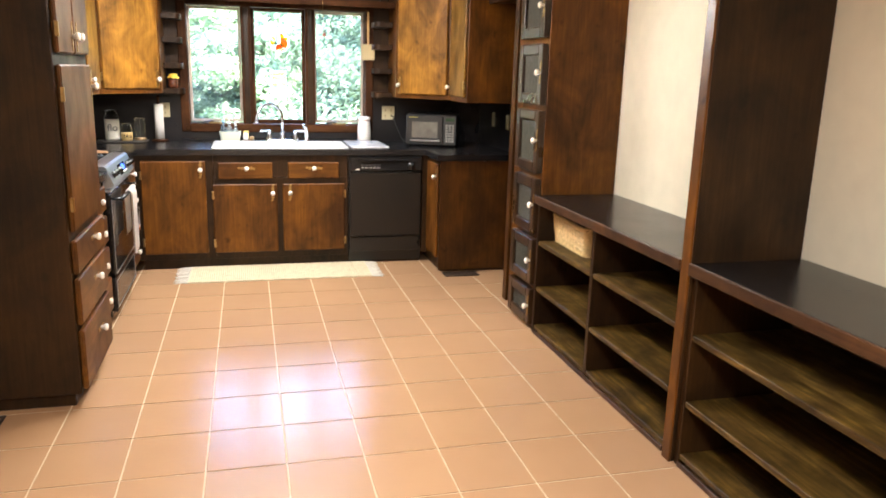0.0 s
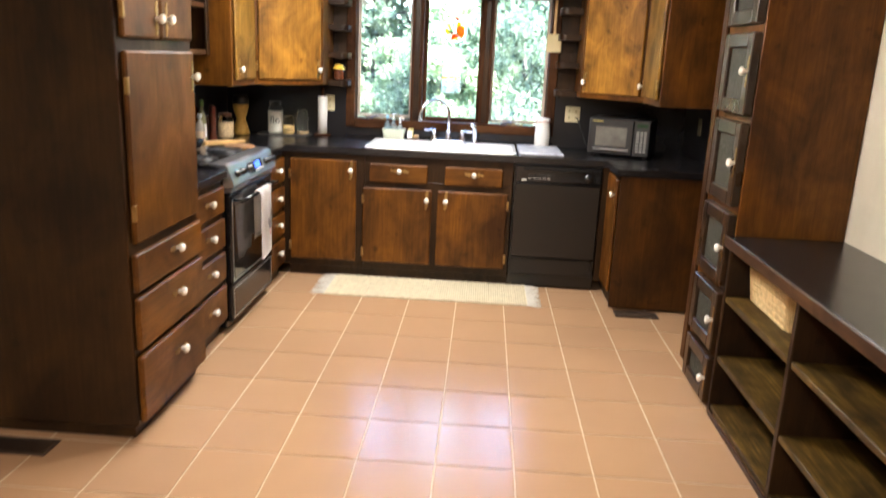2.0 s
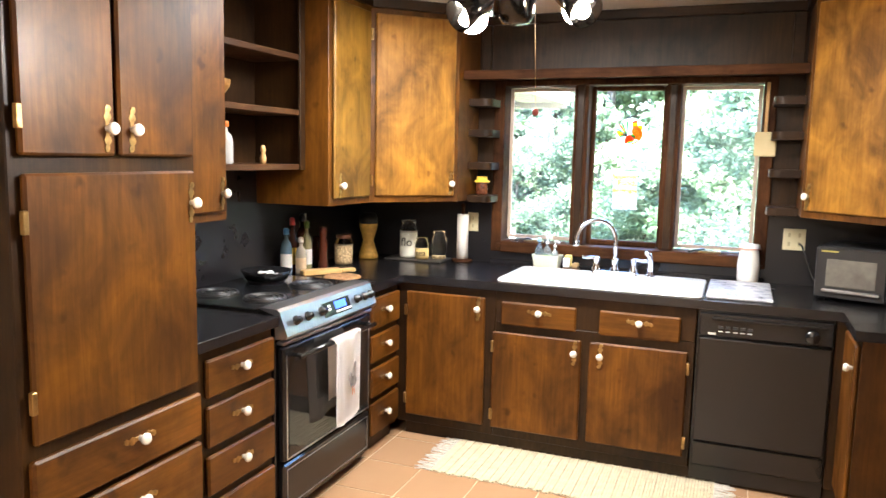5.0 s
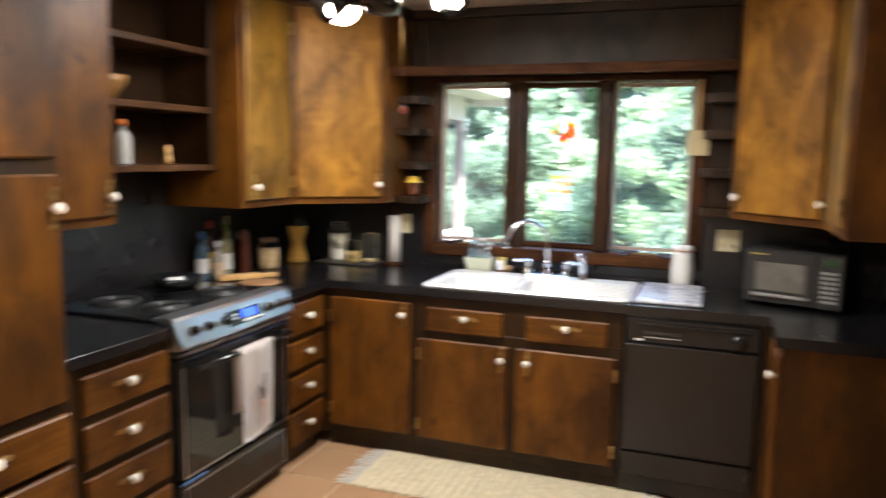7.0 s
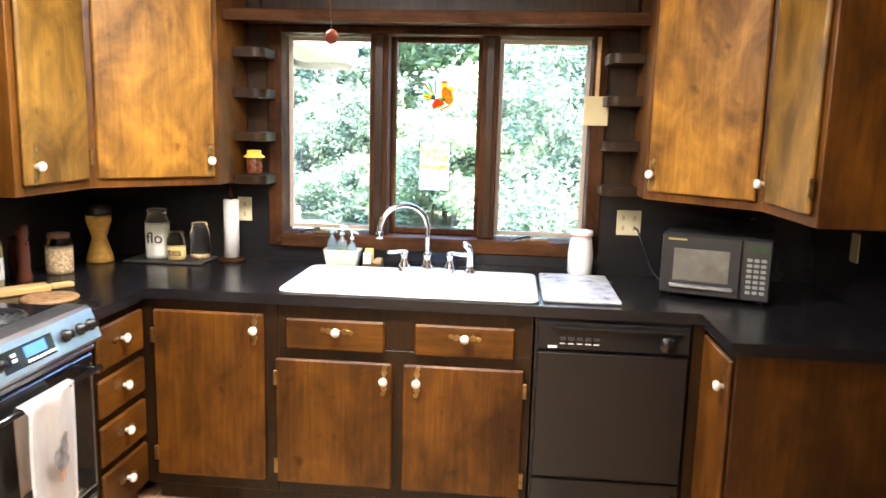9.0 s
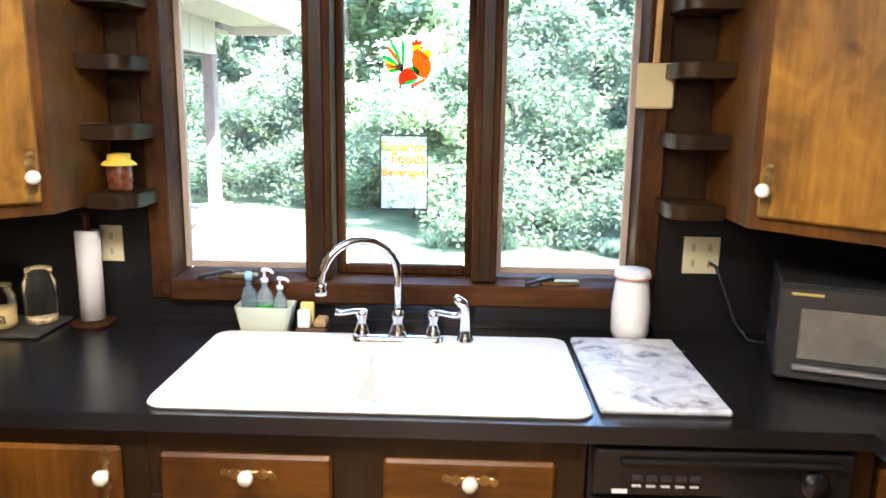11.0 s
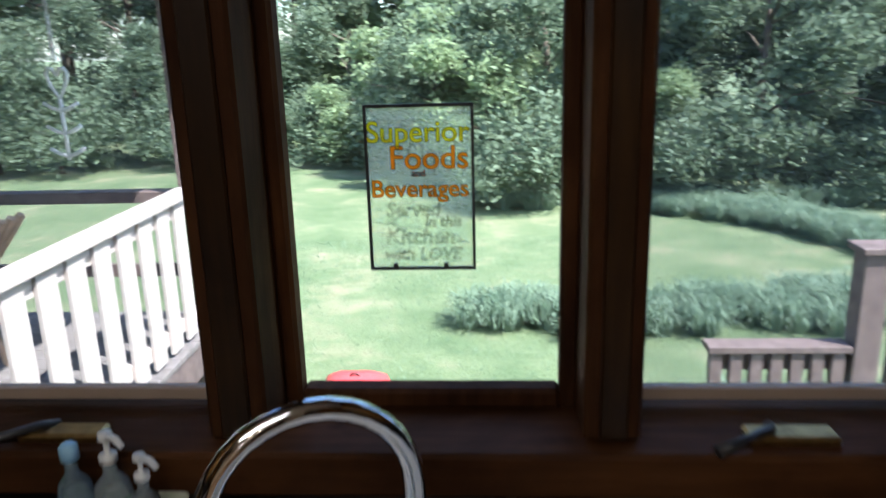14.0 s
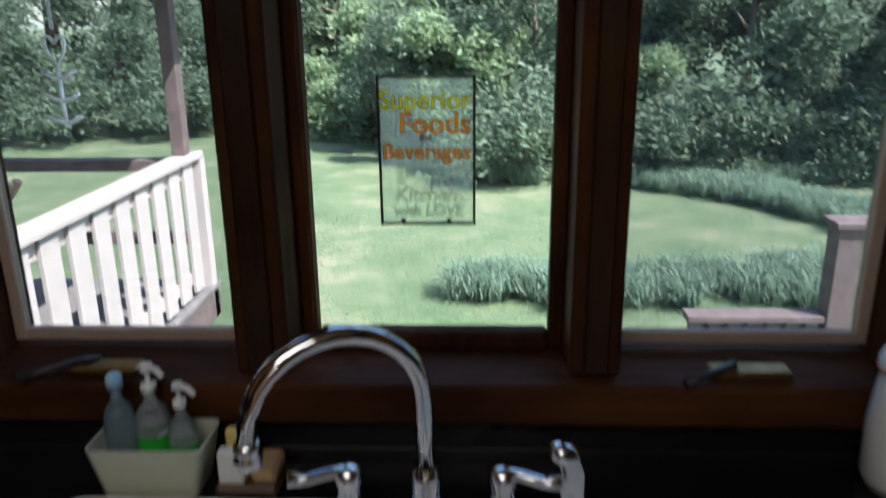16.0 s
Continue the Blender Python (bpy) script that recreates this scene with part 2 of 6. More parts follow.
a_ = ramp(N_, L_, tex(N_, L_, v_, 1.1, 7, 0.68), [(0.32, (0.090, 0.138, 0.060)), (0.52, (0.150, 0.190, 0.095)), (0.70, (0.29, 0.265, 0.17))])
b_ = ramp(N_, L_, tex(N_, L_, v_, 45, 4, 0.7), [(0.3, (0.55, 0.6, 0.5)), (0.7, (1.25, 1.2, 1.2))])
L_.new(mix(N_, L_, a_, b_, 1.0, 'MULTIPLY'), B_.inputs["Base Color"])
B_.inputs["Roughness"].default_value = 0.9
bump(N_, L_, B_, tex(N_, L_, v_, 60, 4), 0.9, 0.03)


def leafmat(name, a, b):
    m, N, L, B = nt(name)
    v = coords(N, L, (1, 1, 1))
    c = ramp(N, L, tex(N, L, v, 2.3, 4, 0.7), [(0.3, a), (0.72, b)])
    L.new(c, B.inputs["Base Color"])
    B.inputs["Roughness"].default_value = 0.6
    B.inputs["Specular IOR Level"].default_value = 0.25
    t = N.new("ShaderNodeBsdfTranslucent")
    L.new(c, t.inputs["Color"])
    mx = N.new("ShaderNodeMixShader")
    mx.inputs[0].default_value = 0.5
    L.new(B.outputs[0], mx.inputs[1])
    L.new(t.outputs[0], mx.inputs[2])
    L.new(mx.outputs[0], N["Material Output"].inputs["Surface"])
    return m


LEAF = leafmat("dark_leaves", (0.105, 0.148, 0.094), (0.23, 0.285, 0.185))
LEAF2 = leafmat("light_leaves", (0.21, 0.28, 0.14), (0.38, 0.46, 0.27))
BLADE = leafmat("grassy_blades", (0.13, 0.20, 0.13), (0.30, 0.38, 0.27))
BARK = plain("tree_bark", (0.10, 0.075, 0.055), 0.9, vary=0.4, scale=10, bumpy=0.8, bscale=30)


# ---- mesh helpers ----
def finish(bm, name, mat, smooth=False):
    me = bpy.data.meshes.new(name)
    bmesh.ops.recalc_face_normals(bm, faces=bm.faces)
    bm.to_mesh(me)
    bm.free()
    me.materials.append(mat)
    if smooth:
        me.polygons.foreach_set("use_smooth", [True] * len(me.polygons))
    return me


def add_box(bm, x0, x1, y0, y1, z0, z1, bev=0.003, rot=None):
    r = bmesh.ops.create_cube(bm, size=1)
    vs = r["verts"]
    for v in vs:
        v.co = Vector(((x0 + x1) / 2 + v.co.x * abs(x1 - x0), (y0 + y1) / 2 + v.co.y * abs(y1 - y0), (z0 + z1) / 2 + v.co.z * abs(z1 - z0)))
    if bev:
        es = list({e for v in vs for e in v.link_edges})
        r = bmesh.ops.bevel(bm, geom=es, offset=bev, segments=1, affect='EDGES', profile=0.5)
        vs = list({v for f in r["faces"] for v in f.verts} | {v for v in vs if v.is_valid})
    if rot is not None:
        bmesh.ops.transform(bm, matrix=rot, verts=[v for v in vs if v.is_valid])
    return vs


def boxes(name, lst, mat, bev=0.003, rot=None):
    bm = bmesh.new()
    for b in lst:
        add_box(bm, *b, bev=bev, rot=rot)
    return finish(bm, name, mat)


def lathe_bm(bm, prof, n=20, at=(0, 0, 0)):
    rings = []
    for r, z in prof:
        if r < 1e-5:
            rings.append([bm.verts.new((at[0], at[1], at[2] + z))])
        else:
            rings.append([bm.verts.new((at[0] + r * math.cos(2 * math.pi * i / n), at[1] + r * math.sin(2 * math.pi * i / n), at[2] + z)) for i in range(n)])
    for a, b in zip(rings, rings[1:]):
        for i in range(n):
            j = (i + 1) % n
            if len(a) == 1 and len(b) > 1:
                bm.faces.new((a[0], b[i], b[j]))
            elif len(b) == 1 and len(a) > 1:
                bm.faces.new((a[i], a[j], b[0]))
            elif len(a) > 1:
                bm.faces.new((a[i], a[j], b[j], b[i]))


def lathe(name, prof, mat, n=20, at=(0, 0, 0)):
    bm = bmesh.new()
    lathe_bm(bm, prof, n, at)
    return finish(bm, name, mat, True)


def tube_bm(bm, pts, rad, n=10):
    pts = [Vector(p) for p in pts]
    rings = []
    up = Vector((0.13, 0.21, 0.97))
    for i, p in enumerate(pts):
        d = (pts[min(i + 1, len(pts) - 1)] - pts[max(i - 1, 0)]).normalized()
        a = d.cross(up)
        a = a.normalized() if a.length > 0.05 else d.orthogonal().normalized()
        b = d.cross(a)
        r = rad[i] if isinstance(rad, (list, tuple)) else rad
        rings.append([bm.verts.new(p + a * r * math.cos(2 * math.pi * k / n) + b * r * math.sin(2 * math.pi * k / n)) for k in range(n)])
    for a, b in zip(rings, rings[1:]):
        for k in range(n):
            j = (k + 1) % n
            bm.faces.new((a[k], a[j], b[j], b[k]))
    bm.faces.new(rings[0])
    bm.faces.new(list(reversed(rings[-1])))


def tube(name, pts, rad, mat, n=10):
    bm = bmesh.new()
    tube_bm(bm, pts, rad, n)
    return finish(bm, name, mat, True)


def root(name, loc=(0, 0, 0), **tags):
    o = new(name)
    o.location = loc
    o.empty_display_size = 0.1
    return tagged(o, **tags)


def part(parent, name, me, m=None, label=""):
    """A part whose mesh stands in world coordinates, or at m."""
    o = new(name, me)
    o.parent = parent
    world_parent = Matrix.Translation(parent.location) if parent.parent is None else Matrix.Translation(parent["at"])
    o.matrix_parent_inverse = world_parent.inverted()
    if m is not None:
        o.matrix_basis = m
    o["at"] = (0.0, 0.0, 0.0) if m is None else tuple(m.translation)
    if label:
        o["label"] = label
    return o


def thing(name, me, label, category, group="", kind="", m=None):
    o = tagged(new(name, me), label, category, group, kind)
    if m is not None:
        o.matrix_basis = m
    return o


def wall(name, lst, mat, label="", bev=0.0):
    return tagged(new(name, boxes(name, lst, mat, bev)), label=label, category="wall", kind="structure")


# ---- structure ----
wall("wall_north", [(-1.82, -0.69, 0, 0.16, -0.2, 2.46), (0.79, 1.96, 0, 0.16, -0.2, 2.46), (-0.69, 0.79, 0, 0.16, -0.2, 1.03), (-0.69, 0.79, 0, 0.16, 2.0, 2.46)], DARK, "dark wood panelled kitchen wall")
wall("wall_west", [(-1.82, -1.66, -3.11, -0.001, -0.2, 2.46)], DARK, "dark kitchen wall behind the range")
wall("wall_west_dining", [(-3.66, -3.5, -8.6, -3.111, -0.2, 2.46), (-3.5, -1.661, -3.27, -3.112, -0.2, 2.46)], CREAM, "plain cream painted dining room wall")
wall("wall_south", [(-3.66, 2.1, -8.76, -8.601, -0.2, 2.46)], CREAM, "plain cream painted room wall")
wall("wall_east", [(1.896, 2.06, -8.6, -2.02, -0.2, 2.46)], CREAM, "cream painted wall behind open shelves")
wall("wall_east_kitchen", [(1.80, 1.96, -2.0, -0.001, -0.2, 2.46)], SPLASH, "black painted kitchen wall")
tagged(new("ceiling", boxes("ceiling", [(-3.66, 2.06, -8.76, 0.16, 2.40, 2.46)], CEIL, 0)), label="white ceiling with fine texture", category="ceiling", kind="structure")
tagged(new("roof", boxes("roof", [(-3.9, 2.3, -9.0, 0.55, 2.47, 2.62)], RAILB, 0)), label="flat brown house roof slab", category="roof", kind="structure")
tagged(new("backsplash", boxes("backsplash", [(-1.655, -0.735, -0.012, -0.001, 0.91, 1.30), (0.835, 1.80, -0.012, -0.001, 0.91, 1.30), (-0.735, 0.835, -0.012, -0.001, 0.91, 0.985),
                                              (-1.659, -1.648, -2.45, -0.012, 0.91, 1.55)], SPLASH, 0)), label="black backsplash behind the counter", category="backsplash", kind="structure")
bmf = bmesh.new()
floor = tagged(new("floor", boxes("floor", [(-3.5, 2.0, -8.6, -3.27, -0.2, -0.003), (-1.80, 2.0, -3.27, 0.0, -0.2, -0.003)], GROUT, 0)), label="terracotta tile floor with pale grout", category="floor", kind="structure")

# window: casing, mullions, sashes, screens, glass
GX = ((-0.645, -0.270), (-0.140, 0.245), (0.365, 0.745))
win = root("window_1", (0.05, 0, 1.0), label="three-pane wooden casement window with tan screens", category="window", kind="structure")
part(win, "frame", boxes("frame", [(-0.735, -0.668, -0.022, 0.16, 0.985, 2.02), (0.768, 0.835, -0.022, 0.16, 0.985, 2.02), (-0.668, 0.768, -0.022, 0.16, 1.985, 2.02),
                                   (-0.248, -0.165, -0.012, 0.15, 1.055, 1.985), (0.268, 0.345, -0.012, 0.15, 1.055, 1.985)], CASE, 0.005))
part(win, "frame", boxes("frame", [(-0.228, -0.186, -0.020, -0.011, 1.06, 1.98), (0.288, 0.326, -0.020, -0.011, 1.06, 1.98)], DARK, 0.003))
part(win, "sill", boxes("sill", [(-0.668, 0.768, -0.045, 0.16, 0.985, 1.052), (-0.70, 0.80, -0.032, -0.0225, 1.0, 1.04)], CASEX, 0.006))
for i, (a, b) in enumerate(GX):
    lo, hi = (a - 0.022, b + 0.022)
    yy = 0.10
    if i != 1:
        part(win, "screen_frame", boxes("screen_frame", [(a - 0.020, a, 0.092, 0.112, 1.064, 1.980), (b, b + 0.020, 0.092, 0.112, 1.064, 1.980), (a, b, 0.092, 0.112, 1.064, 1.084), (a, b, 0.092, 0.112, 1.960, 1.980)], SCREENF, 0.002))
        part(win, "crank", tube("crank", [(a + 0.16, 0.02, 1.062), (a + 0.15, -0.01, 1.075), (a + 0.10, -0.04, 1.070), (a + 0.07, -0.05, 1.062)], [0.008, 0.007, 0.006, 0.009], GREY, 8))
        part(win, "crank_base", boxes("crank_base", [(a + 0.12, a + 0.24, -0.02, 0.02, 1.052, 1.066)], BRASS, 0.004))
    else:
        part(win, "sash", boxes("sash", [(a - 0.026, a, 0.085, 0.125, 1.052, 1.985), (b, b + 0.026, 0.085, 0.125, 1.052, 1.985), (a, b, 0.085, 0.125, 1.052, 1.084), (a, b, 0.085, 0.125, 1.960, 1.985)], CASE, 0.006))
    if i != 1:
        w = part(win, "fly_screen", boxes("fly_screen", [(a, b, 0.101, 0.102, 1.084, 1.960)], FLYSCREEN, 0), label="fine grey insect screen")
        w.visible_shadow = False
    g = part(win, "pane", boxes("pane", [(lo, hi, 0.126, 0.130, 1.06, 1.98)], PANE, 0))
    g.visible_shadow = False

# ---- cabinets ----
ZUP = Matrix.Identity(4)
knob_me = lathe("knob", [(0.0, 0.0), (0.009, 0.0), (0.008, 0.010), (0.012, 0.014), (0.0175, 0.020), (0.018, 0.027), (0.013, 0.034), (0.0, 0.036)], CERAMIC, 14)
bmk = bmesh.new()
add_box(bmk, -0.007, 0.007, -0.055, 0.055, 0, 0.002, 0.001)
for s in (-1, 1):
    lathe_bm(bmk, [(0.0, 0), (0.013, 0), (0.013, 0.002), (0.0, 0.003)], 8, (0, s * 0.032, 0.0005))
    lathe_bm(bmk, [(0.0, 0), (0.010, 0), (0.010, 0.002), (0.0, 0.003)], 6, (0.004 * s, s * 0.055, 0.0005))
plate_me = finish(bmk, "plate", BRASS)
DIRS = {"-y": Matrix.Rotation(radians(90), 4, 'X'), "+x": Matrix.Rotation(radians(90), 4, 'Y'), "-x": Matrix.Rotation(radians(-90), 4, 'Y')}


def add_knob(front, p, n, plate="v"):
    """Ceramic knob on a brass plate at p, facing the direction n (angle in the plan or a key)."""
    ang = {"-y": -90, "+x": 0, "-x": 180}.get(n, n)
    rot = Matrix.Rotation(radians(ang), 4, 'Z') @ Matrix.Rotation(radians(90), 4, 'Y')
    part(front, "knob", knob_me, Matrix.Translation(p) @ rot, "white ceramic knob")
    # plate local y runs along the face, local x upward
    pr = rot if plate == "h" else rot @ Matrix.Rotation(radians(90), 4, 'Z')
    part(front, "plate", plate_me, Matrix.Translation(p) @ pr, "aged brass backplate")


def panel(cab, name, face, u0, u1, z0, z1, d, mat, knob=None, plate="v", hinge=None):
    """A bevelled door or drawer front. face: ('y', plane) facing -y, ('+x', plane), ('-x', plane)."""
    ax, pl = face
    if ax == "y":
        b = (u0, u1, pl - d, pl, z0, z1)
        kp = lambda u, z: (u, pl - d, z)
        n = "-y"
    elif ax == "+x":
        b = (pl, pl + d, u0, u1, z0, z1)
        kp = lambda u, z: (pl + d, u, z)
        n = "+x"
    else:
        b = (pl - d, pl, u0, u1, z0, z1)
        kp = lambda u, z: (pl - d, u, z)
        n = "-x"
    p = part(cab, name, boxes(name, [b], mat, 0.007))
    if knob:
        add_knob(p, kp(*knob), n, plate)
    for hu, hz in hinge or ():
        c = kp(hu, hz)
        part(p, "hinge", boxes("hinge", [(c[0] - 0.008, c[0] + 0.008, c[1] - 0.008, c[1] + 0.008, c[2] - 0.03, c[2] + 0.03)], BRASS, 0.002))
    return p


# base run under the window
cab = root("base_cabinet", (0, -0.35, 0), label="dark-stained wooden sink base cabinet with ceramic knobs", category="cabinet", group="base cabinets")
part(cab, "body", boxes("body", [(-1.63, -0.475, -0.70, -0.02, 0.075, 0.868), (-0.4745, 0.5295, -0.70, -0.02, 0.075, 0.70), (-0.4745, 0.5295, -0.70, -0.675, 0.7005, 0.868), (-1.0, 1.12, -0.67, -0.02, 0.0, 0.074), (1.125, 1.17, -0.70, -0.02, 0.075, 0.868)], DARK, 0.003))
FY = ("y", -0.7005)
panel(cab, "door", FY, -0.985, -0.53, 0.125, 0.825, 0.02, DOOR, (-0.565, 0.762), hinge=[(-0.985, 0.72), (-0.985, 0.22)])
panel(cab, "door", FY, -0.485, -0.012, 0.125, 0.650, 0.02, DOOR, (-0.045, 0.583), hinge=[(-0.482, 0.57), (-0.482, 0.2)])
panel(cab, "door", FY, 0.028, 0.502, 0.125, 0.650, 0.02, DOOR, (0.085, 0.583), hinge=[(0.505, 0.57), (0.505, 0.2)])
panel(cab, "drawer", FY, -0.44, -0.045, 0.69, 0.815, 0.02, DOORX, (-0.235, 0.771), "h")
panel(cab, "drawer", FY, 0.072, 0.46, 0.69, 0.815, 0.02, DOORX, (0.268, 0.771), "h")

# return on the east side
cab = root("base_cabinet", (1.5, -0.9, 0), label="dark-stained wooden end cabinet beside the dishwasher", category="cabinet", group="base cabinets")
part(cab, "body", boxes("body", [(1.175, 1.795, -1.075, -0.02, 0.075, 0.868), (1.20, 1.795, -1.04, -0.02, 0.0, 0.074)], DARK, 0.003))
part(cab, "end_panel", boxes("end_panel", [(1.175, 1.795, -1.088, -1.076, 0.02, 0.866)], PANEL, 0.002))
panel(cab, "door", ("-x", 1.1745), -1.07, -0.74, 0.12, 0.84, 0.02, DOOR, (-1.035, 0.742))

# west base drawers either side of the range
for y0, y1, ky, tops in ((-1.065, -0.735, -0.905, (0.83, 0.635, 0.46, 0.275)), (-2.335, -1.925, -2.14, (0.83, 0.66, 0.475, 0.295))):
    cab = root("drawer_cabinet", (-1.35, (y0 + y1) / 2, 0), label="dark-stained wooden drawer cabinet with four drawers", category="cabinet", group="drawer cabinets beside the range")
    part(cab, "body", boxes("body", [(-1.655, -1.035, y0 - (0.03 if y1 > -1 else 0.10), y1 + 0.005, 0.075, 0.868), (-1.655, -1.07, y0 - 0.03, y1 + 0.005, 0.0, 0.074)], DARK, 0.003))
    for i, zt in enumerate(tops):
        zb = tops[i + 1] + 0.03 if i < 3 else 0.10
        panel(cab, "drawer", ("+x", -1.0345), y0, y1, zb, zt, 0.02, DOORY, (ky, (zt + zb) / 2 + 0.01), "h")

# tall pantry
cab = root("pantry_cabinet", (-1.3, -2.78, 0), label="tall dark-stained wooden pantry cabinet with doors and drawers", category="cabinet")
part(cab, "body", boxes("body", [(-1.655, -0.965, -3.11, -2.44, 0.07, 2.398), (-1.655, -1.0, -3.07, -2.44, 0.0, 0.069)], DARK, 0.004))
FP = ("+x", -0.9645)
panel(cab, "door", FP, -3.085, -2.785, 1.545, 2.34, 0.022, DOORDIM, (-2.815, 1.62), hinge=[(-3.09, 1.64), (-3.09, 2.2)])
panel(cab, "door", FP, -2.770, -2.465, 1.545, 2.34, 0.022, DOORDIM, (-2.725, 1.62))
panel(cab, "door", FP, -3.08, -2.462, 0.80, 1.500, 0.022, DOORDIM, (-2.485, 1.40), hinge=[(-3.085, 1.38), (-3.085, 0.92)])
for zt, zb in ((0.765, 0.615), (0.595, 0.385), (0.36, 0.085)):
    panel(cab, "drawer", FP, -3.095, -2.455, zb, zt, 0.026, DOORY, (-2.735, zb + (zt - zb) * 0.62), "h")

# uppers
def corner_upper(side, x_side, x_face, y_end, wallx):
    s = side
    cab = root("corner_wall_cabinet", ((x_side + wallx) / 2, -0.3, 1.3), label="honey-stained wooden corner wall cabinet with angled door", category="cabinet", group="corner wall cabinets")
    y_s, y_f = -0.365, -0.725
    pts = [(x_side, -0.014), (x_side, y_s), (x_face, y_f), (x_face, y_end), (wallx, y_end), (wallx, -0.014)]
    bm = bmesh.new()
    lo = [bm.verts.new((x, y, 1.30)) for x, y in pts]
    hi = [bm.verts.new((x, y, 2.345)) for x, y in pts]
    bm.faces.new(lo)
    bm.faces.new(hi)
    for i in range(len(pts)):
        j = (i + 1) % len(pts)
        bm.faces.new((lo[i], lo[j], hi[j], hi[i]))
    bmesh.ops.bevel(bm, geom=list(bm.edges), offset=0.003, segments=1, affect='EDGES')
    part(cab, "body", finish(bm, "body", DOOR))
    # crown strip under the ceiling
    bm = bmesh.new()
    o = 0.02
    pts2 = [(x_side - s * o, -0.014), (x_side - s * o, y_s - o), (x_face - s * o, y_f - o * 0.6), (x_face - s * o, y_end - o), (wallx, y_end - o), (wallx, -0.014)]
    lo = [bm.verts.new((x, y, 2.346)) for x, y in pts2]
    hi = [bm.verts.new((x, y, 2.398)) for x, y in pts2]
    bm.faces.new(lo)
    bm.faces.new(hi)
    for i in range(len(pts2)):
        j = (i + 1) % len(pts2)
        bm.faces.new((lo[i], lo[j], hi[j], hi[i]))
    part(cab, "crown", finish(bm, "crown", DARK))
    # angled door
    a, b = Vector((x_side, y_s)), Vector((x_face, y_f))
    d = (b - a).normalized()
    n = Vector((-d.y, d.x))
    if n.y > 0:
        n = -n
    L0 = (b - a).length
    mid = (a + b) / 2 + n * 0.0105
    ang = math.atan2(n.y, n.x)
    m = Matrix.Translation((mid.x, mid.y, 0)) @ Matrix.Rotation(ang, 4, 'Z')
    w = L0 - 0.055
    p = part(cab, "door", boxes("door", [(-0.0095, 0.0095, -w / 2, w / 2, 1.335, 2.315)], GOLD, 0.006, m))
    kd = 0.05
    k = a + d * kd + n * 0.021
    add_knob(p, (k.x, k.y, 1.405), math.degrees(ang))
    # side door, its dimmer light put into the wood colour
    p = panel(cab, "door", ("+x", x_face + 0.0005) if s < 0 else ("-x", x_face - 0.0005), y_end + 0.03, y_f - 0.025, 1.335, 2.315, 0.02, GOLDDIM,
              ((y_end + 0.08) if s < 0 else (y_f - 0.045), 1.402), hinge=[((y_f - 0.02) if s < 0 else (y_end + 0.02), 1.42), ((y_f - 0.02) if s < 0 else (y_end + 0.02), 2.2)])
    return cab


corner_upper(-1, -0.835, -1.215, -1.165, -1.645)
corner_upper(1, 0.965, 1.330, -1.20, 1.795)
cab = root("wall_cabinet", (-1.4, -2.2, 1.3), label="dark-stained wooden wall cabinet beside the pantry", category="cabinet")
part(cab, "body", boxes("body", [(-1.645, -1.225, -2.435, -1.945, 1.29, 2.398)], DOORDIM, 0.003))
panel(cab, "door", ("+x", -1.2245), -2.42, -1.965, 1.325, 2.345, 0.02, DOOR, (-1.995, 1.40))
sh = root("open_wall_shelf", (-1.5, -1.55, 1.5), label="open dark wooden wall shelf above the range", category="shelf")
part(sh, "back", boxes("back", [(-1.645, -1.63, -1.94, -1.19, 1.48, 2.398)], DARK, 0))
for ya, yb in ((-1.19, -1.17), (-1.94, -1.925)):
    part(sh, "side", boxes("side", [(-1.63, -1.36, ya, yb, 1.48, 2.398)], DARK, 0.002))
for z in (1.48, 1.745, 2.01):
    part(sh, "shelf", boxes("shelf", [(-1.63, -1.352, -1.925, -1.19, z, z + 0.028)], DARKY, 0.003))
part(sh, "stile", boxes("stile", [(-1.359, -1.345, -1.215, -1.17, 1.48, 2.398)], DARK, 0.002))

# valance shelf over the window and knick-knack shelves
part(root("window_shelf", (0.06, -0.15, 2.0), label="dark wooden shelf above the window", category="shelf"), "board",
     boxes("board", [(-0.83, 0.96, -0.30, -0.001, 2.022, 2.045), (-0.83, 0.96, -0.315, -0.301, 1.998, 2.048)], CASEX, 0.003))
tagged(new("trim", boxes("trim", [(-0.83, 0.96, -0.035, -0.001, 2.345, 2.398), (-0.82, -0.76, -0.03, -0.001, 2.05, 2.344), (0.89, 0.95, -0.03, -0.001, 2.05, 2.344)], DARKX, 0.004)), label="dark wood trim at the ceiling", category="trim", kind="structure")


def corner_shelf(xin, xout, z):
    bm = bmesh.new()
    n = 8
    s = 1 if xout > xin else -1
    prof = [(xin, -0.014), (xin, -0.20)]
    w = abs(xout - xin)
    for i in range(n + 1):
        a = math.pi / 2 * i / n
        prof.append((xout - s * 0.05 + s * 0.05 * math.sin(a), -0.15 - 0.05 * math.cos(a)))
    prof.append((xout, -0.014))
    lo = [bm.verts.new((x, y, z)) for x, y in prof]
    hi = [bm.verts.new((x, y, z + 0.042)) for x, y in prof]
    bm.faces.new(lo)
    bm.faces.new(hi)
    for i in range(len(prof)):
        j = (i + 1) % len(prof)
        bm.faces.new((lo[i], lo[j], hi[j], hi[i]))
    bmesh.ops.bevel(bm, geom=list(bm.edges), offset=0.002, segments=1, affect='EDGES')
    return thing("corner_shelf", finish(bm, "corner_shelf", DARKX), "small dark wooden shelf with a rounded corner", "shelf", "small shelves beside the window")


